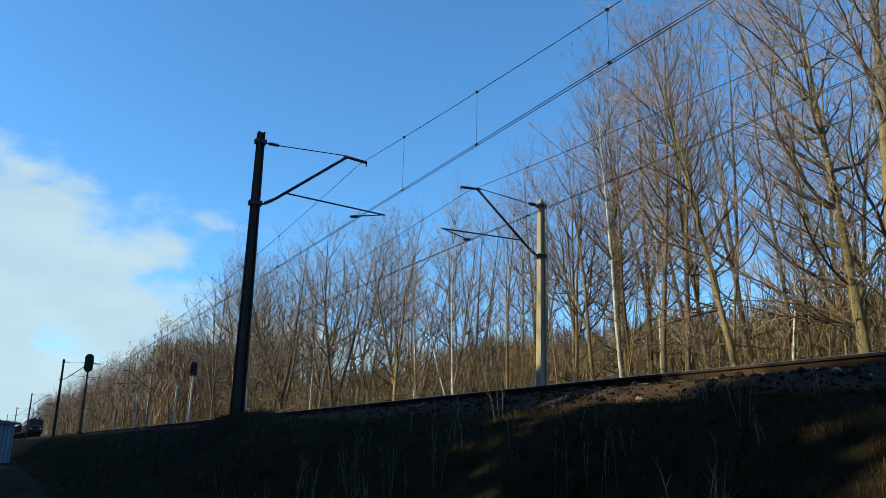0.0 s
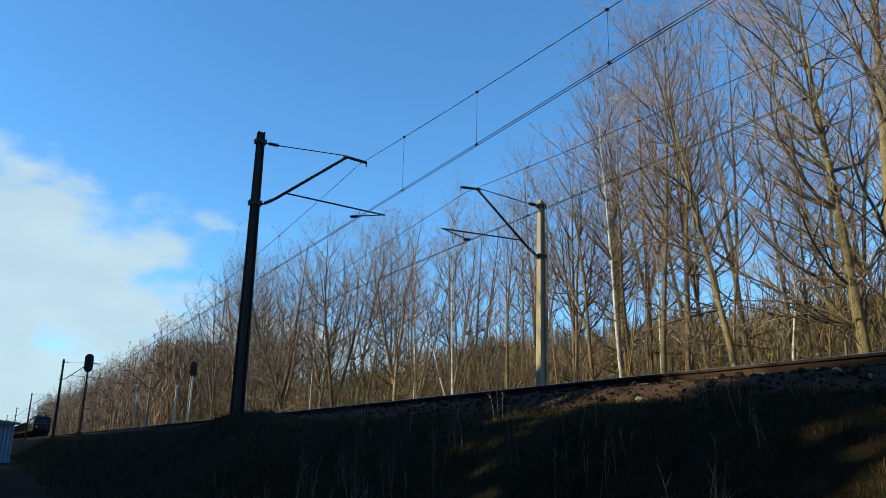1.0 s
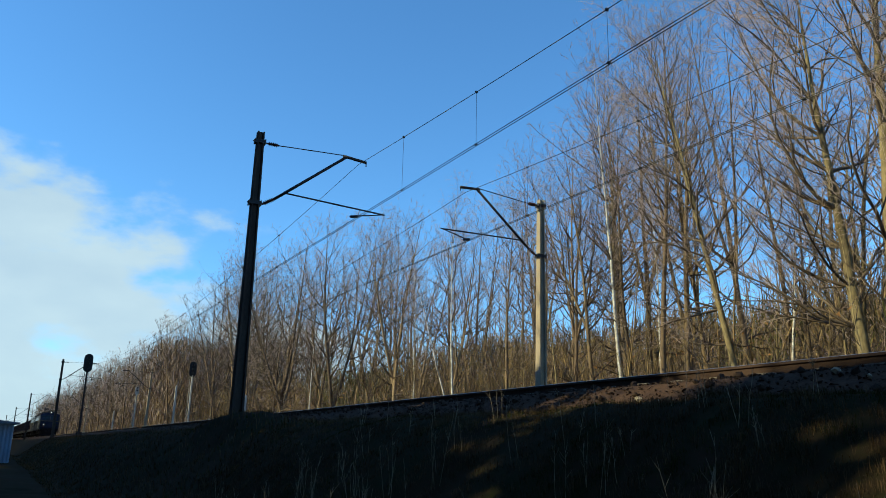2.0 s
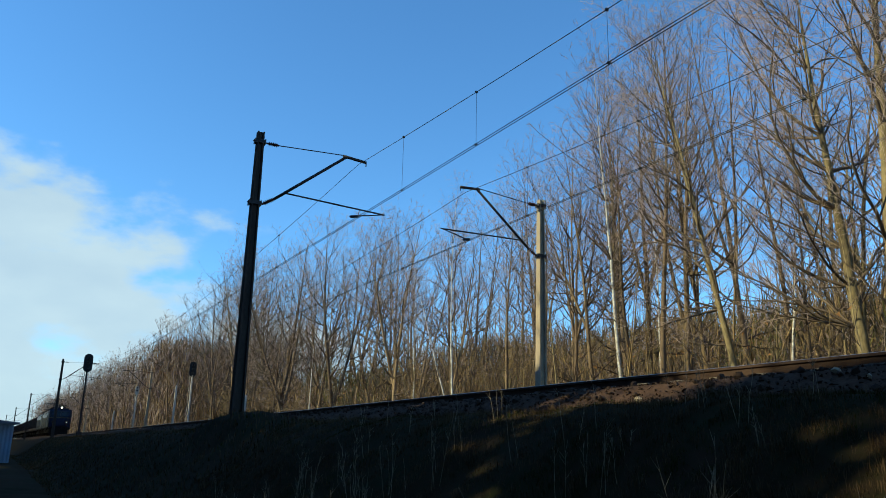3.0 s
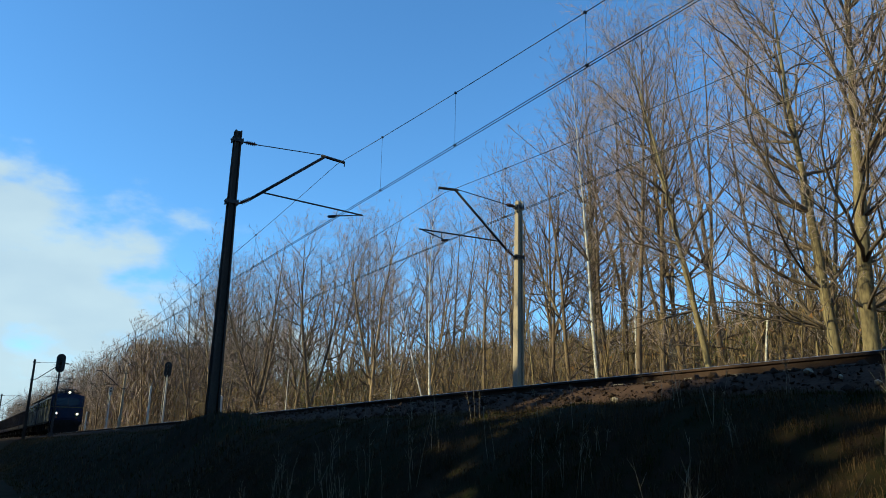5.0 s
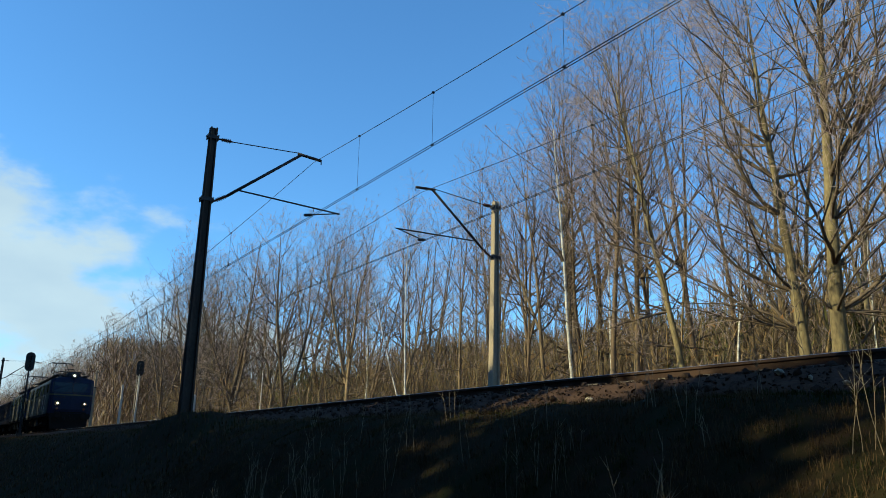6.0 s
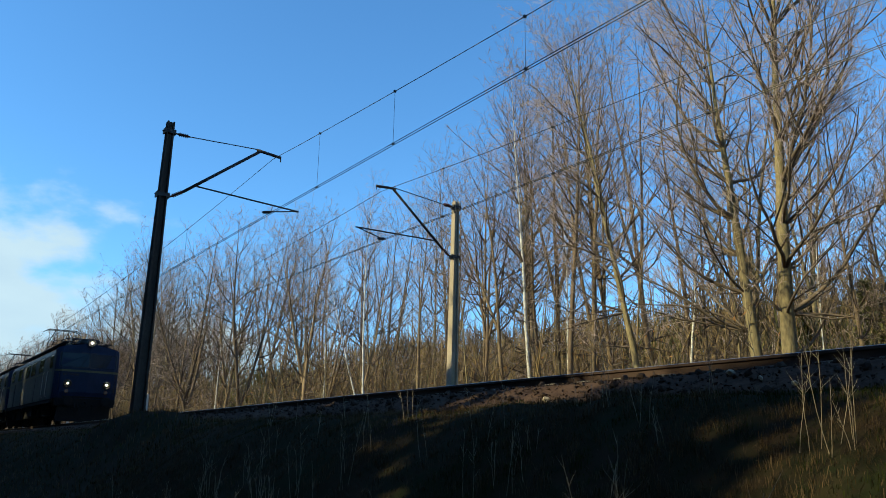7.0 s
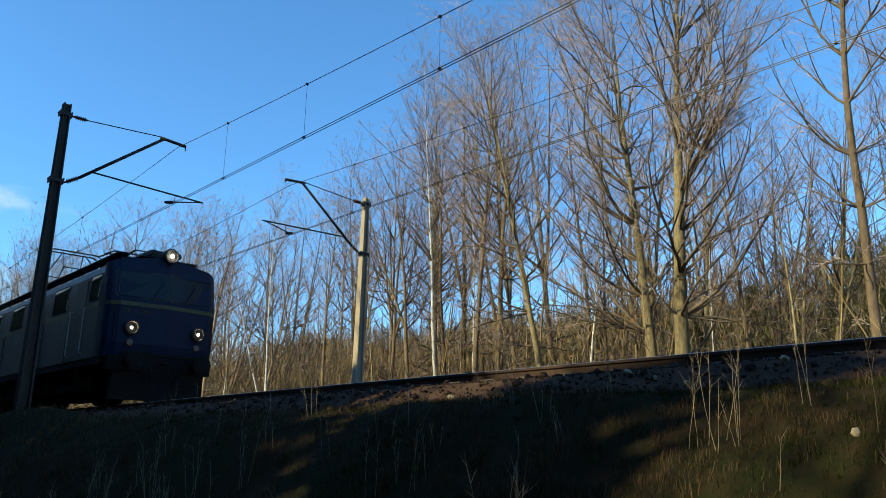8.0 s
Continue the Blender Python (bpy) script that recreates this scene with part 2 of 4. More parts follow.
def build_ground():
    xs = [-2500, -900, -350, -150, -80, -50, -35, -25, -18, -12, -8, -5, -3, -1.5] + [x * 0.22 for x in range(0, 30)] + [6.6, 7, 8.2, 9.5, 10.3, 12.2, 14, 15, 15.6] + \
        [16.2 + 0.8 * i for i in range(12)] + [27, 30, 34, 38, 44, 52, 62, 80, 120, 200, 400, 900, 2500]
    ys = [-2500, -800, -300, -120, -60, -30, -18, -10, -5] + [-3 + 0.3 * i for i in range(110)] + [30.5 + 1.2 * i for i in range(40)] + \
        [80, 86, 94, 104, 116, 130, 146, 165, 190, 220, 260, 310, 380, 480, 650, 1000, 1700, 3000]
    g = Geo()
    for y in ys:
        for x in xs:
            g.v.append((x, y, ground_z(x, y) if abs(x) < 200 and -100 < y < 500 else ground_z(max(min(x, 200), -200), max(min(y, 500), -100))))
    w = len(xs)
    for j in range(len(ys) - 1):
        for i in range(w - 1):
            g.f.append((j * w + i, j * w + i + 1, (j + 1) * w + i + 1, (j + 1) * w + i))
            g.m.append(0)
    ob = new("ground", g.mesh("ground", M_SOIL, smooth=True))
    tagged(ob, "dark grassy railway embankment and brown wood floor", "ground", kind="structure")


build_ground()
TRACK_YS = [-120, -60, -30, 0, 10, 20, 35, 50, 70, 90, 115, 140, 170, 200, 240, 280, 330, 400]


def along(g, section, closed=True, mi=0, ys=TRACK_YS):
    """Draws a cross-section (x, z) out along the track."""
    k = len(section)
    verts = [(x + bend(y), y, z + fall(y)) for y in ys for x, z in section]
    faces = []
    for j in range(len(ys) - 1):
        for i in range(k if closed else k - 1):
            faces.append((j * k + i, j * k + (i + 1) % k, (j + 1) * k + (i + 1) % k, (j + 1) * k + i))
    if closed:
        faces += [tuple(range(k - 1, -1, -1)), tuple((len(ys) - 1) * k + i for i in range(k))]
    g.add(verts, faces, mi)


def build_track():
    bed = Geo()
    along(bed, [(5.55, -0.62), (6.35, -0.27), (6.9, -0.20), (14.1, -0.20), (14.7, -0.27), (15.5, -0.62)])
    ob = new("ballast_bed", bed.mesh("ballast_bed", M_BALLAST, fix=True))
    tagged(ob, "brown dusty ballast bed under two tracks", "ballast bed", kind="structure")
    for d in (D1, D2):
        for s in (-1, 1):
            c = d + s * GAUGE
            rail = thing("rail", pose(0, 0, 0), "rusty steel rail with a worn head on the ballast", "rail", group="rails of the two tracks", kind="structure")
            g = Geo()
            along(g, [(c - .07, -.17), (c + .07, -.17), (c + .07, -.158), (c + .012, -.14), (c + .012, -.045), (c + .036, -.035), (c + .036, -.006),
                      (c - .036, -.006), (c - .036, -.035), (c - .012, -.045), (c - .012, -.14), (c - .07, -.158)])
            part("rail_body", g, M_RAIL, rail)
            g = Geo()
            along(g, [(c - .03, -.0055), (c + .03, -.0055), (c + .026, 0), (c - .026, 0)])
            part("running_face", g, M_RAILTOP, rail, "polished running face")


build_track()


# ---- overhead line ----
def mast(y, side, h=7.75, lean=0.0, group="line masts", lit=""):
    """A tapered concrete mast with its cantilever. side -1: beside the near track, 1: beside the far track."""
    x = (D1 - 3.0 if side < 0 else 15.18) + bend(y)
    s = -side
    foot = -0.75
    m = thing("catenary_mast", Matrix.Translation((x, y, fall(y))) @ pose(0, 0, 0, 0, lean, 0), lit, "catenary mast", group)
    g = Geo()
    # I-shaped shaft with recessed sides, narrowing upwards
    rings = []
    for z, w, d, f, c in ((foot, .158, .15, .06, .105), (h, .095, .10, .04, .068)):
        rings.append([(-w, -d), (-w + f, -d), (-w + f, -d + c), (w - f, -d + c), (w - f, -d), (w, -d), (w, d), (w - f, d), (w - f, d - c), (-w + f, d - c), (-w + f, d), (-w, d)])
        g.v.extend([(px, py, z) for px, py in rings[-1]])
    k = 12
    g.f.extend([tuple(range(k - 1, -1, -1)), tuple(range(k, 2 * k))] + [(i, (i + 1) % k, k + (i + 1) % k, k + i) for i in range(k)])
    g.m.extend([0] * (k + 2))
    # near masts take the copy darkened for shade
    part("shaft", g, M_SHADECONCRETE if side < 0 else M_CONCRETE, m, bevel=0.012)
    zj, zt = 5.42, 7.22
    for z, w in ((zj, .115), (zt, .10)):
        g = Geo()
        g.box(-w - .02, w + .02, -w, -w + .025, z - .05, z + .05)
        g.box(-w - .02, w + .02, w - .025, w, z - .05, z + .05)
        g.box(-w - .05, -w - .02, -w, w, z - .07, z + .07)
        g.box(w + .02, w + .05, -w, w, z - .07, z + .07)
        g.tube([(-w - .09, 0, z), (w + .12, 0, z)], .02, 6)
        part("clamp", g, M_STEEL, m, "bolted steel clamp")
    a = s
    for x0, z0, x1, z1 in ((.2, zj, .55, zj + .22), (.2, zt, .55, zt + .004)):
        g = Geo()
        p, q = Vector((a * x0, 0, z0)), Vector((a * x1, 0, z1))
        n = (q - p).length
        g.lathe(p, q - p, [(0, .025)] + [(n * (.2 + i * .15) + o, k) for i in range(5) for o, k in ((-.018, .03), (0, .066), (.02, .03))] + [(n, .025)], 10)
        part("insulator", g, M_INSUL, m, "ribbed brown porcelain insulator")
    knee = (a * 2.62, 0, 7.33)
    tip = (a * 3.24, 0, 7.27)
    g = Geo()
    g.tube([(a * .52, 0, zj + .20), knee], .042, 8)
    g.tube([(a * 2.5, 0, 7.33), tip], .046, 8)
    part("cantilever_tube", g, M_STEEL, m, smooth=True)
    g = Geo()
    g.tube([(a * .5, 0, zt), (a * 2.62, 0, 7.36)], .014, 6)
    part("tie_rod", g, M_STEEL, m)
    g = Geo()
    g.tube([(a * .82, 0, 5.86), (a * 3.92, 0, 5.74)], .024, 8)
    g.tube([(a * 3.86, 0, 5.74), (a * 2.85, .03, 5.53)], .018, 6)
    g.tube([(a * 3.1, 0, 5.75), (a * 3.08, .015, 5.6)], .008, 5)
    g.lathe((a * 2.95, .02, 5.54), (1, 0, .2), [(-.14, .02), (-.1, .045), (.1, .045), (.14, .02)], 8)
    part("registration_arm", g, M_STEEL, m)
    g = Geo()
    g.tube([tip, (tip[0], 0, 7.14)], .016, 6)
    part("hanger", g, M_STEEL, m)
    return m


NEAR_YS, FAR_YS = [-47, 19.9, 90, 157, 224, 291, 358], [-47, 20.3, 96.5, 163, 227, 294, 361]
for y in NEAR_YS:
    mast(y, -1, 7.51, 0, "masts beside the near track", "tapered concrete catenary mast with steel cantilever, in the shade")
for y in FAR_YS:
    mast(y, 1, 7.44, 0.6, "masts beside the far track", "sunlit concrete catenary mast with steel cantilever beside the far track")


def overhead(ys, d, first_drop):
    line = thing("overhead_line", pose(0, 0, 0), "dark overhead line of carrier wire, droppers and twin contact wires", "overhead wires", "overhead lines")
    carrier, wires, drops = [], [[], []], []
    for a, b in zip(ys, ys[1:]):
        n, L = 26, b - a
        zm = lambda s: 5.50 + 0.47 + 1.20 * (2 * s / L - 1) ** 2
        X = lambda s: d + bend(a) + (bend(b) - bend(a)) * s / L
        Z = lambda s: fall(a) + (fall(b) - fall(a)) * s / L
        carrier += [(X(s), a + s, zm(s) + Z(s)) for s in [L * i / n for i in range(n)]]
        for c, off in zip(wires, (-.034, .034)):
            c += [(X(s) + off, a + s, 5.48 - .02 * math.sin(math.pi * s / L) + Z(s)) for s in [L * i / 8 for i in range(8)]]
        k = [first_drop - 4.3 * i for i in range(12)] if a < 0 else [b - 10.8 + 4 - 4.3 * i for i in range(14)]
        if a < 0:
            k.append(16.9)
        for y in k:
            s = y - a
            if 2 < s < L - 1.5:
                g = Geo()
                p, q = (X(s), y, zm(s) + Z(s)), (X(s), y, 5.48 + Z(s))
                g.tube([p, q], .0045, 4)
                for e in (p, q):
                    g.box(e[0] - .028, e[0] + .028, e[1] - .02, e[1] + .02, e[2] - .02, e[2] + .024)
                drops.append(g)
    for nm, pts, r in (("carrier_wire", carrier, .0085), ("contact_wire", wires[0], .0085), ("contact_wire", wires[1], .0085)):
        g = Geo()
        g.tube(pts, r, 5)
        part(nm, g, M_WIRE, line)
    for g in drops:
        part("dropper", g, M_WIRE, line)


overhead(NEAR_YS, D1, 13.27)
overhead(FAR_YS, D2, 12.4)


# ---- signals and posts ----
def signal(x, y, z0, h, mast_mat, label, shade=True, small=False):
    m = thing("railway_signal", pose(x, y, z0), label, "railway signal", "signals along the line")
    g = Geo()
    g.tube([(0, 0, 0), (0, 0, h - .2)], [.085, .065], 10)
    g.box(-.2, .2, -.2, .2, -.1, .25)
    part("mast", g, mast_mat, m)
    g = Geo()
    w, k = (.22, .55) if small else (.33, .72)
    outline = [(w * math.cos(t), (k - w) * (1 if math.sin(t) > 0 else -1) + w * math.sin(t)) for t in [math.pi * 2 * (i + .5) / 20 for i in range(20)]]
    g.prism([(px, pz + h + .35) for px, pz in outline], "y", -.05, .0)
    g.prism([(px * .72, pz * .86 + h + .35) for px, pz in outline], "y", .0, .22)
    part("head", g, M_SIGNAL if shade else M_WHITE, m, "oval black signal board" if shade else "weathered pale signal head")
    for i in range(2 if small else 3):
        g = Geo()
        g.lathe((0, -.05, h + .72 - i * .36), (0, -1, -.1), [(0, .10), (.2, .11), (.2, .095), (.02, .085)], 12)
        part("hood", g, M_SIGNAL, m)
    g = Geo()
    for sx in (-.14, .14):
        g.tube([(sx, .28, .1), (sx, .28, h)], .015, 5)
    for i in range(int(h / .33)):
        g.tube([(-.14, .28, .3 + i * .33), (.14, .28, .3 + i * .33)], .011, 5)
    for z in (1.2, h - .3):
        g.tube([(0, .05, z), (0, .28, z)], .015, 5)
    part("ladder", g, mast_mat, m)
    return m


# Dark steel on this mast stands in for its shade; sunlit masts are white
signal(5.6 + bend(67), 66.5, -0.55, 5.2, M_STEEL, "tall railway signal with a black oval head, in the shade")
signal(15.3, 75.2, -0.4, 5.9, M_WHITE, "railway signal with black head on a sunlit white mast")
signal(15.0, 107.0, -0.4, 5.6, M_WHITE, "pale railway signal on a sunlit white mast", shade=False, small=True)


def marker_post(x, y, h):
    m = thing("marker_post", pose(x, y, -0.8), "sunlit pale concrete marker post beside the track", "post", "marker posts")
    g = Geo()
    g.prism([(-.11, 0), (.11, 0), (.09, h), (0, h + .1), (-.09, h)], "y", -.08, .08)
    part("shaft", g, M_WHITE, m, bevel=.01)


for x, y, h in ((15.6, 84, 5.6), (16.0, 58.6, 3.4), (15.6, 133, 4.6)):
    marker_post(x, y, h)


# ---- shed at the end of the path ----
def shed():
    m = thing("shed", pose(-3.3, 62, -2.6, 0, 0, 4), "low blue-grey sheet-metal shed below the embankment", "shed")
    g = Geo()
    g.box(-4.2, 4.2, 0, 14, 0, 2.65)
    part("wall", g, M_SHED, m)
    g = Geo()
    g.prism([(-4.6, 2.66), (4.6, 2.66), (4.6, 2.78), (-3.0, 3.55), (-4.6, 3.5)], "y", -.4, 14.4)
    part("roof", g, M_SHEDROOF, m)
    for i in range(34):
        x = -4.15 + i * .25
        g = Geo()
        g.add([(x, -.004, .05), (x + .05, -.04, .05), (x + .13, -.04, .05), (x + .18, -.004, .05), (x, -.004, 2.6), (x + .05, -.04, 2.6), (x + .13, -.04, 2.6), (x + .18, -.004, 2.6)],
              [(0, 1, 5, 4), (1, 2, 6, 5), (2, 3, 7, 6), (0, 3, 2, 1), (4, 5, 6, 7), (3, 0, 4, 7)])
        part("panel_rib", g, M_SHED, m)


shed()


# ---- train ----
def rounded(x0, x1, z0, z1, r, n=4):
    """A rounded rectangle outline."""
    out = []
    for cx, cz, a in ((x1 - r, z0 + r, -90), (x1 - r, z1 - r, 0), (x0 + r, z1 - r, 90), (x0 + r, z0 + r, 180)):
        for i in range(n + 1):
            t = radians(a + 90 * i / n)
            out.append((cx + r * math.cos(t), cz + r * math.sin(t)))
    return out


LOCO_L = 15.6


def body_ring(y, inset, low=1.15, roof=0.0):
    """One cross-section of the loco's shell."""
    w = 1.5 - inset
    pts = [(-w, low), (-w, 3.05), (-w + .03, 3.35), (-w + .14, 3.58), (-w + .42, 3.74 + roof), (-w * .5, 3.86 + roof), (0, 3.92 + roof)]
    pts += [(-px, pz) for px, pz in reversed(pts[:-1])]
    return [(px, y, pz) for px, pz in pts]


def locomotive(y0):
    m = thing("electric_locomotive", pose(0, 0, 0), "blue-fronted electric freight locomotive with grimy grey sides and lit headlights", "locomotive", "coupled locomotive units")
    # shell, sections from the nose to the tail; the nose leans back a little above the waist
    g = Geo()
    rings = []
    for y, inset in ((.42, .10), (.50, .03), (.75, 0), (4, 0), (8, 0), (12, 0), (LOCO_L - 1.25, 0), (LOCO_L - 1.0, .03), (LOCO_L - .92, .10)):
        rings.append(body_ring(y, inset))
    k = len(rings[0])
    for r in rings:
        g.v.extend(r)
    for i in range(len(rings) - 1):
        for j in range(k):
            g.f.append((i * k + j, i * k + (j + 1) % k, (i + 1) * k + (j + 1) % k, (i + 1) * k + j))
            # roof faces take the soot, the lower side the grey
            g.m.append(1 if 2 < j < k - 4 else 0)
    g.f.append(tuple((len(rings) - 1) * k + j for j in range(k)))
    g.m.append(0)
    body = part("body", g, [M_GREY, M_ROOF], m, "grimy grey body sides")
    # front: a shallow two-sided nose of blue sheet
    g = Geo()
    cols = [(-1.46, .40), (-1.40, .22), (-1.2, .10), (0, 0), (1.2, .10), (1.40, .22), (1.46, .40)]
    zs = [(1.15, .10), (1.5, .0), (2.2, 0), (2.62, .02), (3.42, .16), (3.60, .24)]
    for z, back in zs:
        for x, y in cols:
            g.v.append((x, y + back, z if z < 3.5 else z + .30 * (1 - (x / 1.46) ** 2)))
    w = len(cols)
    for i in range(len(zs) - 1):
        for j in range(w - 1):
            g.f.append((i * w + j, i * w + j + 1, (i + 1) * w + j + 1, (i + 1) * w + j))
            g.m.append(0)
    # close to the shell behind
    o = len(g.v)
    top = (len(zs) - 1) * w
    g.v.extend([(x, .75, 3.58 + .32 * (1 - (x / 1.46) ** 2)) for x, y in cols])
    for j in range(w - 1):
        g.f.append((top + j, top + j + 1, o + j + 1, o + j))
        g.m.append(1)
    for j in (0, w - 1):
        ids = [i * w + j for i in range(len(zs))] + [o + j]
        g.v.append((cols[j][0], .75, 1.15))
        g.f.append(tuple(ids + [len(g.v) - 1]))
        g.m.append(0)
    front = part("front", g, [M_BLUE, M_ROOF], m, "dark blue cab front", fix=True)
    # stripe, windscreens with frames
    g = Geo()
    for (xa, ya), (xb, yb) in zip(cols, cols[1:]):
        g.add([(xa, ya - .004, 2.46), (xb, yb - .004, 2.46), (xb, yb - .004, 2.56), (xa, ya - .004, 2.56), (xa, ya + .02, 2.46), (xb, yb + .02, 2.46), (xb, yb + .02, 2.56), (xa, ya + .02, 2.56)],
              [(0, 1, 2, 3), (7, 6, 5, 4), (0, 4, 5, 1), (3, 2, 6, 7), (0, 3, 7, 4), (1, 5, 6, 2)])
    part("front_stripe", g, M_YELLOW, front, "faded yellow waist stripe")

    def on_front(x, z):
        """A place on the front sheet."""
        x = max(min(x, 1.4), -1.4)
        y = abs(x) / 1.2 * .10 if abs(x) < 1.2 else .10 + (abs(x) - 1.2) / .2 * .12
        back = np.interp(z, [q[0] for q in zs], [q[1] for q in zs])
        return y + float(back)

    for x0, x1 in ((-1.28, -.05), (.05, 1.28)):
        for nm, grow, out, ma in (("windscreen_frame", .05, -.012, M_ROOF), ("windscreen", 0, -.022, M_GLASS)):
            ring = rounded(x0 - grow, x1 + grow, 2.70 - grow, 3.38 + grow, .09)
            g = Geo()
            k2 = len(ring)
            g.v.extend([(px, on_front(px, pz) + out, pz) for px, pz in ring] + [(px, on_front(px, pz) + .02, pz) for px, pz in ring])
            g.f.append(tuple(range(k2)))
            g.f.extend([(i, k2 + i, k2 + (i + 1) % k2, (i + 1) % k2) for i in range(k2)])
            g.m.extend([0] * (k2 + 1))
            part(nm, g, ma, front, "windscreen pane reflecting the sky" if nm == "windscreen" else "")
    for x in (-.45, .45):
        g = Geo()
        g.tube([(x, on_front(x, 2.64) - .03, 2.64), (x + .3, on_front(x + .3, 3.2) - .05, 3.15)], .012, 5)
        part("wiper", g, M_BLACK, front)
    # lamps
    for x, z, r in ((-.89, 1.89, .155), (.89, 1.89, .155), (0, 3.92, .17)):
        y = on_front(x, z) if z < 3 else .16
        lamp = Geo()
        lamp.lathe((x, y + .12 if z < 3 else y + .35, z), (0, -1, 0), [(0, r * .9), (.10, r * 1.25), (.22, r * 1.25), (.24, r * 1.0), (.20, r * .9)] if z < 3 else
                   [(0, r * .7), (.1, r * 1.15), (.42, r * 1.2), (.44, r), (.40, r * .9)], 18)
        lp = part("headlight", lamp, M_CHROME if z < 3 else M_ROOF, m, "round headlight, lit")
        b = Geo()
        b.lathe((x, y - .075, z), (0, -1, 0), [(0, r * .2), (.015, r * .17), (.025, r * .08)], 14)
        part("bulb", b, M_LAMP, lp, "glowing lamp")
    for x in (-.89, .89):
        g = Geo()
        g.lathe((x, on_front(x, 1.58) + .04, 1.52), (0, -1, 0), [(0, .09), (.08, .095), (.09, .07)], 12)
        part("tail_lamp", g, M_INSUL, m, "small red tail lamp, unlit")
    # number plate as plain bars
    g = Geo()
    for i in range(7):
        if i != 2:
            x = -1.12 + i * .105
            g.box(x, x + .07, on_front(x, 2.33) - .012, on_front(x, 2.33) + .01, 2.28, 2.38)
    part("marking_bars", g, M_CHROME, front, "pale marking bars")
    # handrails, steps, buffers, coupler, plough
    for x in (-1.28, 1.28):
        g = Geo()
        y = on_front(x, 2) - .06
        g.tube([(x, y + .06, 1.55), (x, y, 1.58), (x, y, 2.35), (x, y + .06, 2.38)], .014, 6)
        part("handrail", g, M_CHROME, m, "bare metal handrail")
        g = Geo()
        xb = .875 * (1 if x > 0 else -1)
        g.lathe((xb, .12, 1.05), (0, -1, 0), [(0, .13), (.28, .13), (.28, .10), (.52, .10), (.52, .235), (.56, .24), (.585, .15)], 16)
        part("buffer", g, M_BLACK, m)
    g = Geo()
    g.box(-1.35, 1.35, .08, .4, .82, 1.2)
    g.box(-1.2, 1.2, .12, .34, .11, .84)
    g.tube([(0, .1, 1.03), (0, -.32, 1.0), (0, -.36, .82)], .035, 8)
    for x in (-.45, -.3, .35):
        g.tube([(x, .1, .95), (x, -.1, .75), (x, -.02, .55)], .025, 6)
    part("buffer_beam", g, M_BLACK, m, "black buffer beam with coupling hook and hoses")
    g = Geo()
    g.box(-1.05, 1.05, .06, .09, 1.22, 1.30)
    part("coupling_latch", g, M_BLACK, m)
    # sides: stripe, windows, doors, grab rails, lower sill
    for s in (-1, 1):
        X = s * 1.5
        g = Geo()
        g.box(min(X, X + s * .006), max(X, X + s * .006), .78, LOCO_L - 1.3, 2.46, 2.56)
        part("side_stripe", g, M_YELLOW, body, "faded yellow waist stripe")
        for y0w, y1w, z0, z1 in ((.82, 1.5, 2.66, 3.30), (3.25, 4.5, 2.62, 3.32), (5.6, 6.9, 2.62, 3.32), (7.5, 8.8, 2.62, 3.32), (10.1, 11.4, 2.62, 3.32), (12.9, 13.9, 2.66, 3.30)):
            ring = rounded(y0w, y1w, z0, z1, .08)
            for nm, grow, out, ma in (("window_frame", .045, .010, M_ROOF), ("window_pane", 0, .018, M_GLASS)):
                g = Geo()
                ring = rounded(y0w - grow, y1w + grow, z0 - grow, z1 + grow, .08)
                lean = lambda pz: max(0, (pz - 3.05) / .3 * .03)
                k2 = len(ring)
                g.v.extend([(X + s * (out - lean(pz)), py, pz) for py, pz in ring] + [(X - s * .02, py, pz) for py, pz in ring])
                g.f.append(tuple(range(k2)))
                g.f.extend([(i, k2 + i, k2 + (i + 1) % k2, (i + 1) % k2) for i in range(k2)])
                g.m.extend([0] * (k2 + 1))
                part(nm, g, ma, body)
        g = Geo()
        g.box(min(X, X + s * .012), max(X, X + s * .012), 1.75, 2.55, 1.2, 3.3)
        door = part("cab_door", g, M_GREY, body, bevel=.006)
        for yy in (1.62, 2.7):
            g = Geo()
            g.tube([(X, yy, 1.3), (X + s * .07, yy, 1.33), (X + s * .07, yy, 2.5), (X, yy, 2.53)], .016, 6)
            part("grab_rail", g, M_WHITE, body, "pale grab rail")
        for yy in (3.0, 5.2, 9.4, 12.1):
            g = Geo()
            g.box(min(X, X + s * .02), max(X, X + s * .02), yy, yy + .05, 1.16, 2.44)
            part("panel_rib", g, M_GREY, body)
        g = Geo()
        g.box(min(X + s * -.12, X - s * .02), max(X + s * -.12, X - s * .02), .5, LOCO_L - 1.0, .98, 1.15)
        part("sill", g, M_BLACK, body)
        for yy in (1.8,):
            g = Geo()
            g.box(min(X - s * .25, X), max(X - s * .25, X), yy, yy + .4, .42, .46)
            g.box(min(X - s * .25, X), max(X - s * .25, X), yy, yy + .4, .76, .80)
            g.box(X - s * .03 - .01, X - s * .03 + .01, yy, yy + .03, .42, 1.0)
            part("footstep", g, M_BLACK, m)
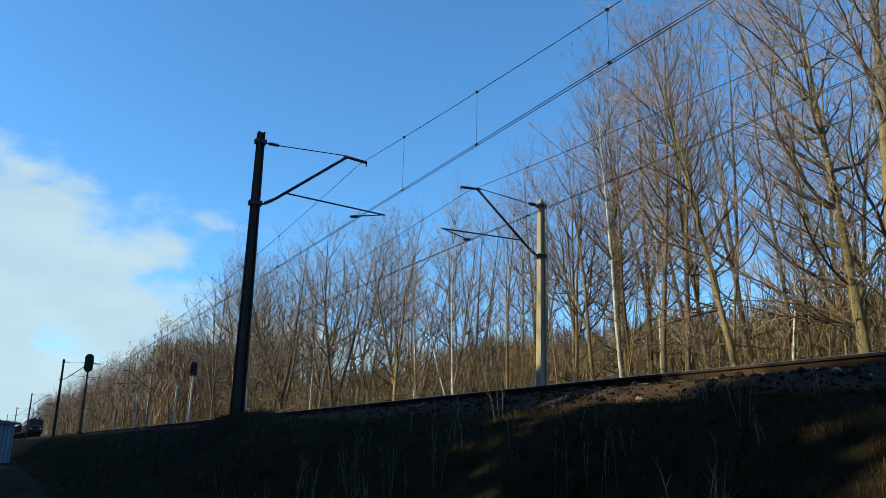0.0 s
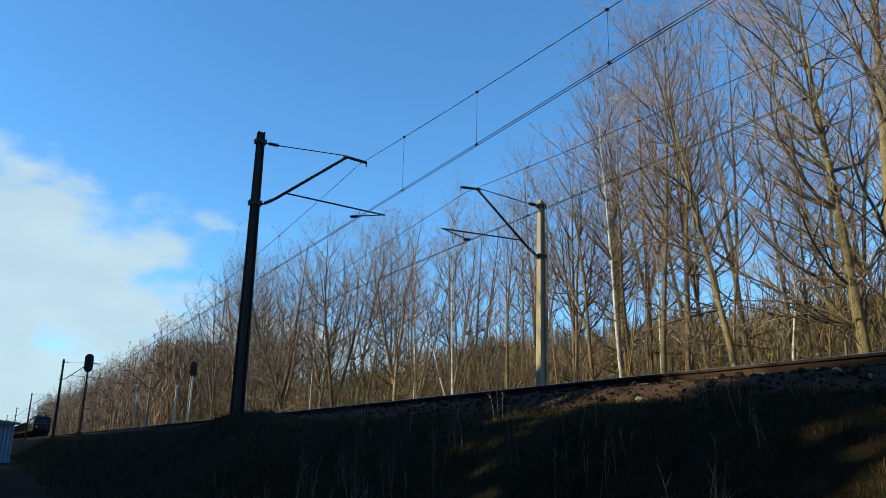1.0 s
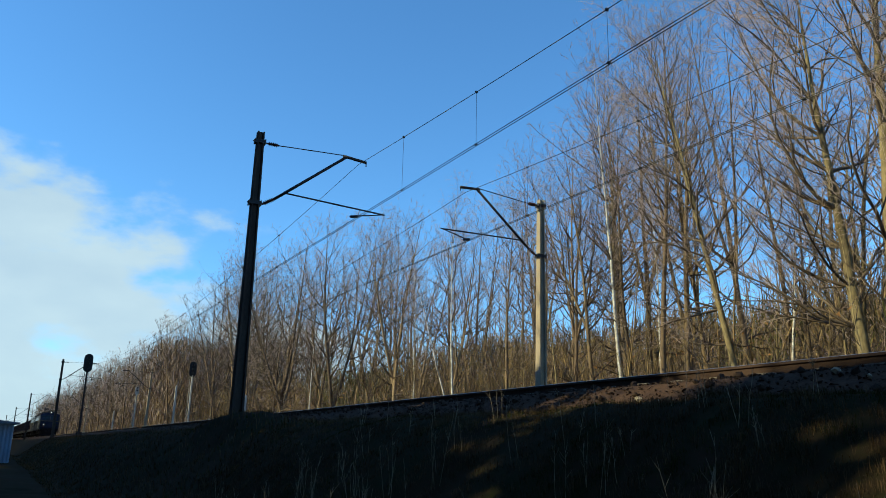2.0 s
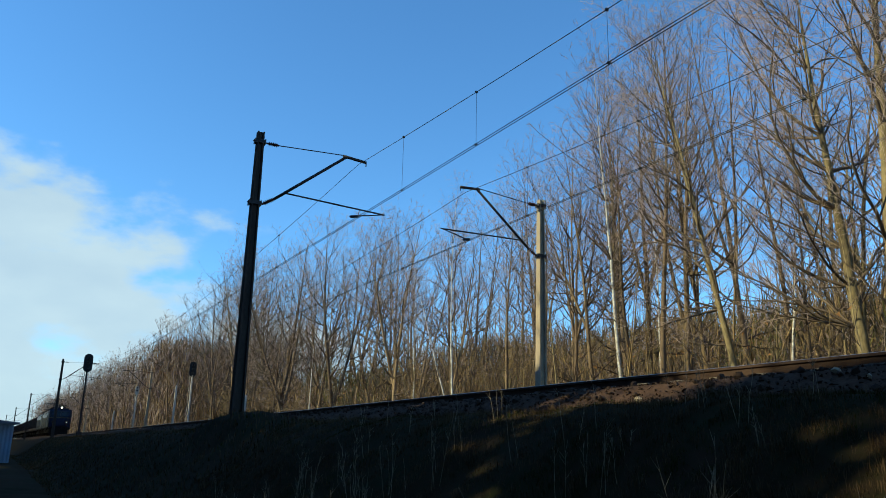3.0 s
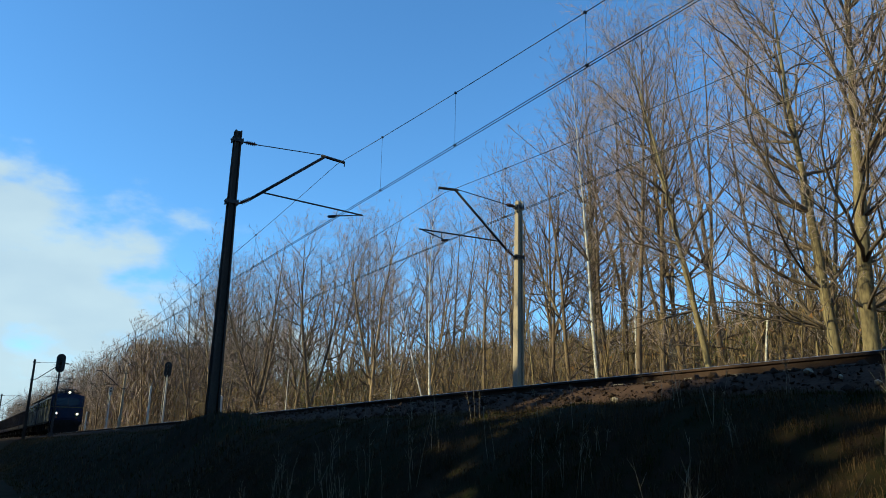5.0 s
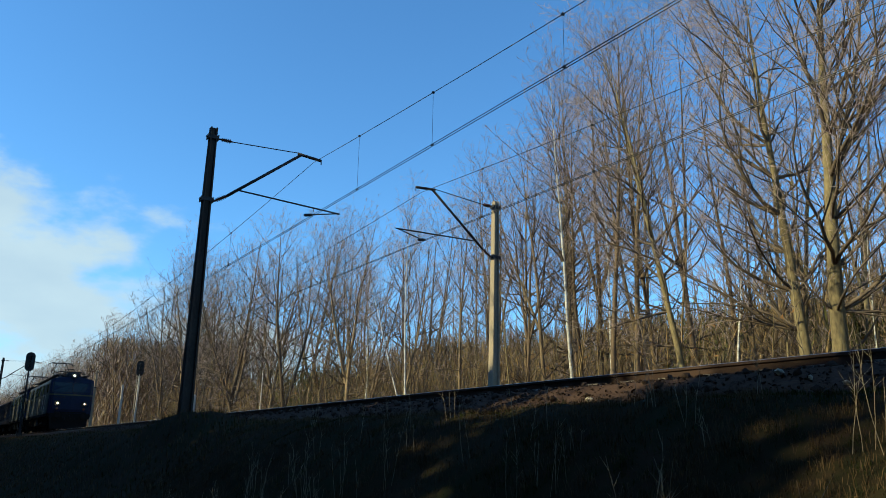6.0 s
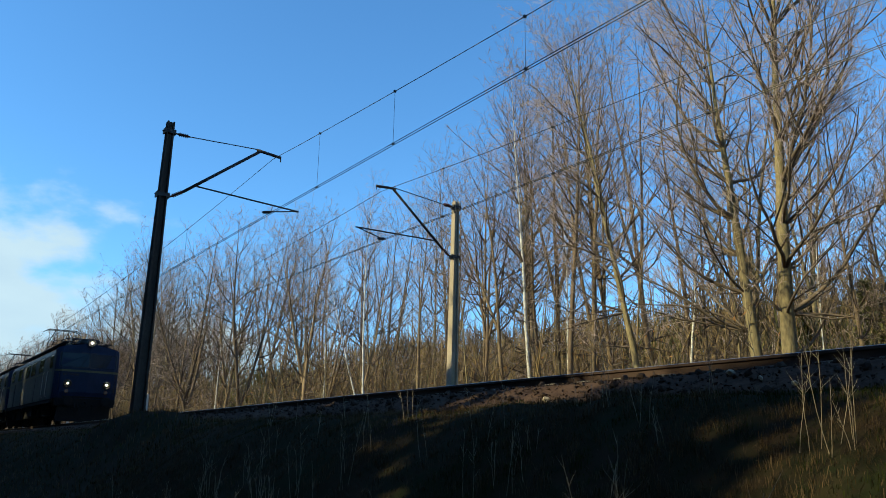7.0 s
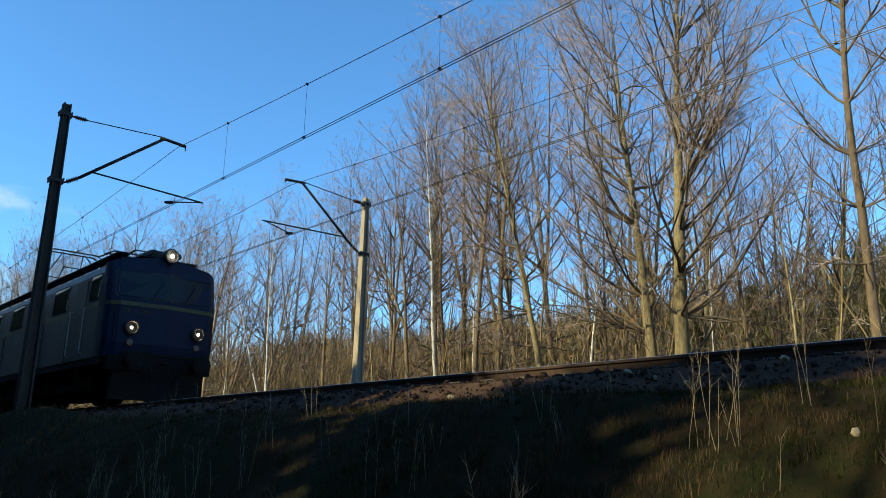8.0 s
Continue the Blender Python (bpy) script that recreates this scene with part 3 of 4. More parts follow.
    # running gear
    for yc in (3.55, LOCO_L - 4.0):
        g = Geo()
        for s in (-1, 1):
            g.prism([(yc - 2.15, .52), (yc - 1.0, .40), (yc + 1.0, .40), (yc + 2.15, .52), (yc + 2.15, .86), (yc + .8, .98), (yc - .8, .98), (yc - 2.15, .86)], "x", s * 1.08 - .06, s * 1.08 + .06)
            for yw in (-1.5, 1.5):
                g.box(s * 1.14 - .08, s * 1.14 + .08, yc + yw - .22, yc + yw + .22, .45, .80)
                for q in (-.34, .34):
                    g.lathe((s * 1.14, yc + yw + q, .42), (0, 0, 1), [(0, .09), (.40, .09)], 10)
        part("bogie", g, M_BLACK, m, "black bogie frame with springs")
    g = Geo()
    g.box(-1.2, 1.2, 5.9, 9.5, .40, 1.12)
    g.box(-1.32, 1.32, 6.2, 7.4, .5, 1.0)
    part("equipment_box", g, M_BLACK, m)
    wheels = []
    for yc in (3.55, LOCO_L - 4.0):
        for yw in (-1.5, 1.5):
            g = Geo()
            for s in (-1, 1):
                g.lathe((s * .68, 0, 0), (s, 0, 0), [(0, .655), (.03, .655), (.035, .625), (.13, .62), (.13, .54), (.10, .52), (.08, .2), (.14, .16)], 28)
                for q in range(8):
                    t = q * math.pi / 4
                    g.tube([(s * .79, math.cos(t) * .16, math.sin(t) * .16), (s * .79, math.cos(t) * .54, math.sin(t) * .54)], .04, 5)
            g.tube([(-.7, 0, 0), (.7, 0, 0)], .09, 10)
            wob = part("wheelset", g, M_BLACK, m)
            wob.location = (0, yc + yw, .625)
            wheels.append((wob, yc + yw))
    # roof: walkway boards, boxes, horn, pantographs
    g = Geo()
    for s in (-1, 1):
        g.box(s * .95 - .16, s * .95 + .16, .9, LOCO_L - 1.6, 3.98, 4.01)
        for i in range(9):
            g.box(s * .95 - .02, s * .95 + .02, 1.1 + i * 1.5, 1.14 + i * 1.5, 3.74, 3.98)
    part("roof_walkway", g, M_ROOF, m)
    for y0r, y1r, hw, z1 in ((.75, 1.7, .42, 4.18), (3.2, 5.6, .55, 4.12), (12.2, 13.4, .5, 4.15)):
        g = Geo()
        g.prism([(-hw, 3.8), (hw, 3.8), (hw, z1 - .1), (hw - .1, z1), (-hw + .1, z1), (-hw, z1 - .1)], "y", y0r, y1r)
        part("roof_box", g, M_ROOF, m, bevel=.02)
    for x in (-.36, .30):
        g = Geo()
        g.lathe((x, .75, 4.0), (0, -1, 0), [(0, .03), (.25, .035), (.38, .09), (.385, .07)], 10)
        part("horn", g, M_STEEL, m)
    for yc, up in ((8.4, True), (2.6, False)):
        zb = 4.05
        hgt = 5.50 - zb if up else .32
        far = 1.0 if up else 1.35
        g = Geo()
        g.tube([(-.62, yc - .85, zb), (.62, yc - .85, zb), (.62, yc + .85, zb), (-.62, yc + .85, zb), (-.62, yc - .85, zb)], .03, 6)
        for sx in (-1, 1):
            for sy in (-1, 1):
                g.lathe((sx * .62, yc + sy * .7, 3.76), (0, 0, 1), [(0, .05), (.06, .08), (.1, .05), (.16, .08), (.2, .05), (.29, .06)], 8)
        panto = part("pantograph", g, M_STEEL, m, "raised pantograph" if up else "folded pantograph")
        for sy in (-1, 1):
            g = Geo()
            ring = []
            for sx in (-1, 1):
                g.tube([(sx * .6, yc + sy * .35, zb), (sx * .55, yc + sy * far, zb + hgt * .48), (sx * .35, yc + sy * .08, zb + hgt - .06)], [.028, .024, .02], 6)
            g.tube([(-.55, yc + sy * far, zb + hgt * .48), (.55, yc + sy * far, zb + hgt * .48)], .02, 6)
            part("arm", g, M_STEEL, panto)
            g = Geo()
            g.tube([(-.98, yc + sy * .22, zb + hgt - .16), (-.72, yc + sy * .22, zb + hgt - .02), (.72, yc + sy * .22, zb + hgt - .02), (.98, yc + sy * .22, zb + hgt - .16)], .024, 6)
            part("collector_strip", g, M_STEEL, panto)
    return m, wheels


def wagon():
    m = thing("hopper_wagon", pose(0, 0, 0), "dark brown freight hopper wagon behind the locomotives", "freight wagon", "train wagons")
    g = Geo()
    L = 12.4
    g.prism([(-1.35, 1.1), (1.35, 1.1), (1.42, 1.6), (1.42, 3.25), (-1.42, 3.25), (-1.42, 1.6)], "y", .3, L - .3)
    body = part("body", g, M_WAGON, m, bevel=.03)
    for i in range(9):
        for s in (-1, 1):
            g = Geo()
            y = .6 + i * 1.4
            g.box(min(s * 1.42, s * 1.5), max(s * 1.42, s * 1.5), y, y + .1, 1.5, 3.28)
            part("side_rib", g, M_WAGON, body)
    g = Geo()
    for s in (-1, 1):
        g.box(s * 1.44 - .07, s * 1.44 + .07, .25, L - .25, 3.25, 3.37)
    part("top_rail", g, M_WAGON, m)
    for yc in (2.2, L - 2.2):
        g = Geo()
        for s in (-1, 1):
            g.prism([(yc - 1.3, .55), (yc - .5, .35), (yc + .5, .35), (yc + 1.3, .55), (yc + 1.3, .75), (yc - 1.3, .75)], "x", s * 1.0 - .06, s * 1.0 + .06)
        part("bogie", g, M_BLACK, m)
        for yw in (-.9, .9):
            g = Geo()
            for s in (-1, 1):
                g.lathe((s * .68, yc + yw, .46), (s, 0, 0), [(0, .49), (.03, .49), (.035, .46), (.13, .455), (.10, .40), (.06, .1)], 20)
            g.tube([(-.7, yc + yw, .46), (.7, yc + yw, .46)], .08, 8)
            part("wheelset", g, M_BLACK, m)
    g = Geo()
    g.box(-.3, .3, -.35, L + .35, .9, 1.12)
    g.box(-1.2, 1.2, .2, .45, .85, 1.15)
    g.box(-1.2, 1.2, L - .45, L - .2, .85, 1.15)
    for s in (-.875, .875):
        for y, a in ((.2, -1), (L - .2, 1)):
            g.lathe((s, y, 1.03), (0, a, 0), [(0, .1), (.4, .1), (.4, .22), (.46, .2)], 12)
    part("underframe", g, M_BLACK, m)
    return m


SPEED, FRONT_END = 21.297, 19.36
loco_a, wheels_a = locomotive(0)
loco_b = copy_thing(loco_a, pose(0, 0, 0))
loco_b["label"] = "second grimy grey electric locomotive unit coupled behind the first"
wheels_b = [(o, w) for o, (_, w) in zip([c for c in loco_b.children if c.name.startswith("wheelset")], wheels_a)]
first_wagon = wagon()
wagons = [first_wagon] + [copy_thing(first_wagon, pose(0, 0, 0)) for _ in range(9)]
TRAIN = [(loco_a, 0.0), (loco_b, LOCO_L)] + [(w, 2 * LOCO_L + .2 + 13.2 * i) for i, w in enumerate(wagons)]


# ---- trees ----
def rnd(r, a, b):
    return a + (b - a) * r.random()


def limb(g, r, p, way, length, rad, segs, sides, rise, wob, mi=0, tip=0.25, power=1.0):
    """One tapered, crooked limb. Returns its points, ways and radii."""
    pts, rads, ways = [p.copy()], [rad], [way.copy()]
    step = length / segs
    for i in range(segs):
        way = (way + Vector((rnd(r, -wob, wob), rnd(r, -wob, wob), rnd(r, -wob, wob) + rise))).normalized()
        p = p + way * step
        pts.append(p.copy())
        ways.append(way.copy())
        rads.append(rad * (tip + (1 - tip) * (1 - (i + 1) / segs) ** power))
    g.tube(pts, rads, sides, mi, cap=False)
    return pts, ways, rads


def side_way(r, way, angle):
    """A way that turns off from another by an angle."""
    a = way.cross(Vector((rnd(r, -1, 1), rnd(r, -1, 1), rnd(r, -1, 1)))).normalized()
    return (way * math.cos(angle) + a * math.sin(angle)).normalized()


def along_limb(pts, ways, rads, t):
    f = t * (len(pts) - 1)
    i = min(int(f), len(pts) - 2)
    return pts[i].lerp(pts[i + 1], f - i), ways[i + 1], rads[i] + (rads[i + 1] - rads[i]) * (f - i)


def bare_tree(seed, H, r0, base=.25, width=.2, limbs=34, stems=1, split=0.0, spread=.2, angle=(72, 34), curve=.09, d2=1.5, d3=2.5, n4=2, twig=.0085, wob=.035, snags=0, sides=9, full=.25, thick=.0105):
    """Trunk geometry and crown geometry of a leafless tree: stems that taper to the top, limbs that fill an egg-shaped crown and curve upwards."""
    r = random.Random(seed)
    trunk, crown = Geo(), Geo()
    paths = []
    az0 = r.random() * 6.283
    for k in range(stems):
        az = az0 + 6.283 * k / max(stems, 1) + rnd(r, -.5, .5)
        out = Vector((math.cos(az), math.sin(az), 0))
        if k == 0 or split <= 0:
            start, rad, length = Vector((0, 0, -.6)) + out * (r0 * 1.3 if stems > 1 and split <= 0 else 0), r0 * (1 if k == 0 else .8), (H + .6) * (1 if k == 0 else rnd(r, .86, .97))
            lean = spread * (.35 if k == 0 else .8) if stems > 1 else 0
        else:
            start, _w, rad = along_limb(*paths[0][0], split * rnd(r, .75, 1.2))
            rad, length, lean = rad * .8, H - start.z - rnd(r, 0, H * .08), spread * rnd(r, .8, 1.3)
        way = (Vector((0, 0, 1)) + out * lean).normalized()
        paths.append((limb(trunk, r, start, way, length, rad, 14, sides, .045, wob, tip=.05, power=.95), out if stems > 1 else None))
    for path, out in paths:
        n = int(limbs / stems ** .7)
        az = r.random() * 6.283
        for i in range(n + snags):
            snag = i >= n
            h = rnd(r, base * .35, base * 1.3) if snag else base + (.985 - base) * ((i + r.random()) / n) ** .92
            f = next((j / 14 for j, q in enumerate(path[0]) if q.z >= h * H), .99)
            if f <= .02 or path[0][0].z > h * H:
                continue
            p, w, rr = along_limb(*path, min(f, .99))
            az += 2.4 + rnd(r, -.5, .5)
            side = Vector((math.cos(az), math.sin(az), 0))
            if out and side.dot(out) < -.35 and h < .8:
                side = side - out * side.dot(out) * 1.6
            s = max((h - base) / (1 - base), 0)
            ang = radians(angle[0] + (angle[1] - angle[0]) * s + rnd(r, -9, 9))
            shape = min(1, .62 + s / max(full, .01) * .38) * (1 - s) ** .48 + .09
            L = H * width * shape * rnd(r, .45, 1.15) / max(math.sin(ang), .55)
            if snag:
                ang, L = radians(rnd(r, 68, 100)), min(H * width * rnd(r, .35, .95), 4.2)
            way = (w * math.cos(ang) + side.normalized() * math.sin(ang)).normalized()
            q1 = limb(crown, r, p, way, L, min(rr * .62, thick * L + .009), 8, 5, curve * (.35 if snag else 1) * (1.25 - s * .6), .23, tip=.14)
            flat = way.cross(Vector((0, 0, 1))).normalized()
            n2 = max(int(L * d2 * (.6 if snag else 1)), 3)
            for j in range(n2):
                t2 = .14 + .86 * (j + r.random()) / n2
                p2, w2, r2 = along_limb(*q1, t2)
                turn = (flat * (1 if j % 2 else -1) + Vector((rnd(r, -.5, .5), rnd(r, -.5, .5), rnd(r, -.3, .7)))).normalized()
                a2 = radians(rnd(r, 22, 50))
                L2 = (L * .55 * (1.12 - .6 * t2) + .25) * rnd(r, .4, 1.15)
                q2 = limb(crown, r, p2, (w2 * math.cos(a2) + turn * math.sin(a2)).normalized(), L2, min(max(r2 * .65, twig * 1.25), r2), 4 if L2 > 1.6 else 3, 4 if L2 > 1.6 else 3, curve * .9, .2, tip=.35)
                n3 = max(int(L2 * d3), 2)
                for k in range(n3):
                    t3 = .12 + .88 * (k + r.random()) / n3
                    p3, w3, _r = along_limb(*q2, t3)
                    L3 = max(L2 * .38 * (1.15 - .5 * t3), .28) * rnd(r, .65, 1.25)
                    q3 = limb(crown, r, p3, side_way(r, w3, radians(rnd(r, 26, 58))), L3, twig, 2 if L3 > .8 else 1, 3, curve * .8, .14, 1, tip=.55)
                    for _ in range(n4):
                        p4, w4, _r = along_limb(*q3, rnd(r, .2, 1))
                        limb(crown, r, p4, side_way(r, w4, radians(rnd(r, 22, 52))), L3 * rnd(r, .45, .8), twig * .8, 1, 3, curve * .6, .1, 1, tip=.5)
    return trunk, crown


def tree_kind(trunk, crown, bark, twigs):
    return trunk.mesh("trunk", bark, smooth=True), crown.mesh("crown", [M_LIMB, twigs], smooth=True)


KINDS = {
    "slim": [tree_kind(*bare_tree(11 + i, 18, .14, base=.30, width=.145, limbs=38, stems=1 + i % 2, split=.40, spread=.15, angle=(64, 28), curve=.10, d2=2.1, d3=3.1, n4=3, twig=.0072, snags=8), M_BARK if i % 2 else M_BARKDARK, M_TWIG) for i in range(3)],
    "broad": [tree_kind(*bare_tree(31 + i, 18, .16, base=.21, width=.225, limbs=36, stems=(2, 2, 3)[i], split=.36, spread=.22, angle=(72, 28), curve=.105, d2=1.7, d3=2.7, n4=3, twig=.0075, snags=9), (M_MOSSBARK, M_BARK, M_BARKDARK)[i], M_TWIG) for i in range(3)],
    "oak": [tree_kind(*bare_tree(171 + i, 18, .20, base=.17, width=.25, limbs=32, stems=(3, 2, 3)[i], split=.28, spread=.30, angle=(84, 30), curve=.12, d2=1.6, d3=2.3, n4=2, twig=.011, wob=.05, snags=8, sides=7, thick=.016), (M_BARKDARK, M_BARK, M_BARKDARK)[i], M_TWIG) for i in range(3)],
    "twin": [tree_kind(*bare_tree(57, 18, .28, base=.17, width=.30, limbs=88, stems=2, split=0, spread=.09, angle=(74, 26), curve=.10, d2=1.9, d3=3.0, n4=3, twig=.0076, wob=.03, snags=4, sides=11), M_MOSSBARK, M_TWIG)],
    "birch": [tree_kind(*bare_tree(71 + i, 18, .105, base=.34, width=.105, limbs=36, stems=1, angle=(44, 22), curve=.04, d2=2.4, d3=3.2, n4=3, wob=.045, twig=.0062, snags=3), M_BIRCH, M_BIRCHTWIG) for i in range(2)],
    "far": [tree_kind(*bare_tree(91 + i, 18, .16, base=.18, width=.225, limbs=34, stems=1 + i, split=.36, spread=.24, angle=(74, 30), curve=.105, d2=1.5, d3=2.3, n4=2, twig=.011, snags=9, sides=6), (M_BARK, M_BARKDARK, M_MOSSBARK)[i], M_TWIG) for i in range(3)],
    "distant": [tree_kind(*bare_tree(131 + i, 18, .2, base=.08, width=.22, limbs=32, stems=2, split=.3, spread=.3, angle=(70, 30), curve=.09, d2=1.3, d3=2.2, n4=1, twig=.028, sides=5), M_BARKDARK, M_TWIG) for i in range(3)],
    "young": [tree_kind(*bare_tree(111 + i, 9, .05, base=.14, width=.15, limbs=18, angle=(50, 30), curve=.06, d2=3.0, d3=3, n4=1, twig=.007, wob=.06, sides=5), M_MOSSBARK, M_SCRUB) for i in range(2)],
}
LABELS = {
    "slim": "tall slim leafless tree with ascending branches, sunlit bark",
    "broad": "broad leafless tree with a wide crown of fine twigs",
    "oak": "round-crowned leafless tree with dark crooked limbs",
    "twin": "big leafless tree with twin mossy sunlit trunks and long limbs",
    "birch": "leafless silver birch with a white trunk",
    "far": "leafless brown tree at the wood's edge",
    "distant": "leafless brown tree far along the line",
    "young": "young leafless tree with thin yellowish stems",
}


def tree(kind, i, x, y, size=1.0, turn=0.0, lean=(0, 0), group="trees of the wood"):
    tm, cm = KINDS[kind][i % len(KINDS[kind])]
    m = thing("birch_tree" if kind == "birch" else "bare_tree", Matrix.Translation((x, y, ground_z(x, y))) @ pose(0, 0, 0, lean[0], lean[1], 0) @ pose(0, 0, 0, 0, 0, turn), LABELS[kind], "tree", group)
    m.scale = (size, size, size)
    for nm, me in (("trunk", tm), ("crown", cm)):
        o = new(nm, me)
        o.parent = m
    return m


WOOD = random.Random(5)


def top_of_wood(y):
    """Height of the wood's skyline over the rails along its edge."""
    return float(np.interp(y, [-20, 0, 5, 8, 10.5, 12, 17, 20, 25, 30, 36, 46, 57, 75, 90, 122, 138, 152, 400], [15, 16, 14, 9.0, 9.5, 14.5, 15.9, 16.4, 16.3, 13.3, 13.5, 14.6, 16.4, 19.4, 20, 19.2, 18.4, 17.6, 18.5]))


# trees that stand out: kind, shape, x, y, height, turn, lean
for kind, i, x, y, h, turn, lean in (
        ("twin", 0, 21.7, 12.7, 18.2, 255, (0, 0)), ("birch", 0, 22.0, 23.4, 17.3, 0, (-4, -2)), ("birch", 1, 21.3, 36.3, 15.6, 40, (-3, 0)), ("birch", 0, 21.35, 36.0, 11.5, 200, (-15, -6)),
        ("slim", 0, 21.4, 21.2, 17.6, 0, (1, -1)), ("broad", 2, 25.0, 25.5, 19.0, 40, (0, 0)), ("slim", 2, 24.6, 22.6, 19.4, 110, (0, 0)), ("broad", 0, 21.5, 17.1, 16.6, 70, (-9, -3)), ("slim", 1, 23.0, 21.6, 18.4, 130, (1, 0)),
        ("broad", 1, 22.0, 25.2, 14.2, 300, (-12, -4)), ("broad", 2, 23.0, 28.2, 14.0, 10, (0, 0)), ("slim", 2, 23.0, 30.7, 14.2, 10, (-1, 2)), ("slim", 1, 22.5, 33.0, 13.8, 50, (-4, 0)),
        ("slim", 0, 21.0, 6.4, 20.5, 80, (1, 0)), ("slim", 2, 21.3, 4.2, 19.0, 10, (0, 2)),
        ("oak", 0, 22.5, 72.5, 20.4, 0, (-2, 0)), ("oak", 2, 22.5, 56.2, 17.7, 100, (-1, 0)), ("oak", 1, 22.5, 46.6, 15.6, 190, (-4, 0)), ("oak", 1, 24.0, 92.0, 22.0, 20, (0, 0)),
        ("birch", 1, 24.0, 12.4, 9.6, 10, (0, 1)), ("slim", 0, 23.0, 10.7, 11.6, 200, (1, 0)), ("slim", 1, 24.0, 10.0, 11.2, 100, (5, 0)), ("broad", 0, 25.0, 9.2, 11.8, 160, (6, 0)), ("slim", 2, 24.0, 16.7, 12.2, 300, (0, 0)),
        ("birch", 0, 22.4, 16.4, 11.0, 60, (0, 3)), ("birch", 1, 22.6, 22.3, 12.0, 160, (2, 0)), ("birch", 0, 22.5, 44.0, 13.0, 250, (0, 4)), ("birch", 1, 23.0, 64.0, 14.0, 20, (0, 0))):
    tree(kind, i, x, y, h * 1.02 / 18, turn, lean)
# the rest of the front rows
y = -8.0
while y < 124:
    for x0, x1, kinds in ((22.5, 25.5, ("slim", "slim", "broad", "broad", "slim")), (26.5, 32, ("slim", "broad", "far", "far", "birch")), (33, 42, ("far",))):
        if WOOD.random() < (.9 if x0 < 33 else .6):
            x, yy = rnd(WOOD, x0, x1), y + rnd(WOOD, -1.9, 1.9)
            h = (top_of_wood(yy * 23 / x) * x / 23 + 1.5) * rnd(WOOD, .82, 1.0)
            pick = WOOD.choice(kinds)
            tree(pick if yy < 42 or (x < 33 and WOOD.random() < .2) else "oak" if x < 33 else "far", WOOD.randrange(3), x, yy, h / 18, rnd(WOOD, 0, 360), (rnd(WOOD, -3, 3), rnd(WOOD, -3, 3)))
    y += 4.8 if y < 60 else 6.6
# the wood runs on along the line
y = 120
while y < 420:
    for x0, x1 in ((20.5, 24), (25, 31), (32, 42))[:3 if y < 200 else 2]:
        tree("distant", WOOD.randrange(3), rnd(WOOD, x0, x1) + bend(y), y + rnd(WOOD, -2.5, 2.5), (top_of_wood(y) + 1.5) / 18 * rnd(WOOD, .86, 1.0), rnd(WOOD, 0, 360))
    y += 5.2 if y < 220 else 7.5
# young growth along the edge
for i in range(44):
    y = rnd(WOOD, 2, 120) if i > 25 else rnd(WOOD, 2, 45)
    tree("young", i, rnd(WOOD, 19.5, 27), y, rnd(WOOD, .55, 1.1), rnd(WOOD, 0, 360), (rnd(WOOD, -8, 8), rnd(WOOD, -8, 8)), "young trees at the wood's edge")


def pine_mesh(seed, H, w, tufts, bottom=.25, blade=.35):
    r = random.Random(seed)
    g, t = Geo(), Geo()
    t.tube([(0, 0, -.5), (.05, 0, H * .5), (0, .05, H * .97)], [.16 * H / 12, .11 * H / 12, .03], 7)
    for i in range(tufts):
        u = r.random() ** .8
        z = H * (bottom + (1 - bottom) * u)
        rad = w * (1.02 - u) * (.55 + .45 * math.sin(u * 40)) * math.sqrt(r.random())
        a = r.random() * 6.283
        c = Vector((math.cos(a) * rad, math.sin(a) * rad, z - rad * .15))
        for _ in range(4):
            d = Vector((rnd(r, -1, 1), rnd(r, -1, 1), rnd(r, -.5, .9))).normalized() * blade * rnd(r, .6, 1.3)
            e = d.cross(Vector((rnd(r, -1, 1), rnd(r, -1, 1), 1))).normalized() * blade * .2
            g.add([tuple(c - e), tuple(c + e), tuple(c + d)], [(0, 1, 2)])
    return t.mesh("trunk", M_BARKDARK, smooth=True), g.mesh("crown", M_PINE)


PINES = [pine_mesh(3 + i, 11 + i, 2.6, 1000, .08, .62) for i in range(2)]


def pine(i, x, y, s, label, group, meshes=PINES):
    m = thing("pine_tree", pose(x, y, ground_z(x, y), 0, 0, i * 77), label, "tree", group)
    m.scale = (s, s, s)
    for nm, me in zip(("trunk", "crown"), meshes[i % len(meshes)]):
        o = new(nm, me)
        o.parent = m


for i in range(22):
    y = rnd(WOOD, -25, 30)
    x = rnd(WOOD, 36, 60) if i > 12 else rnd(WOOD, 34, 44)
    if i <= 12:
        y = rnd(WOOD, -8, 22)
    pine(i, x, y, rnd(WOOD, .5, .85), "dark olive pine among the bare trees", "pines in the wood")

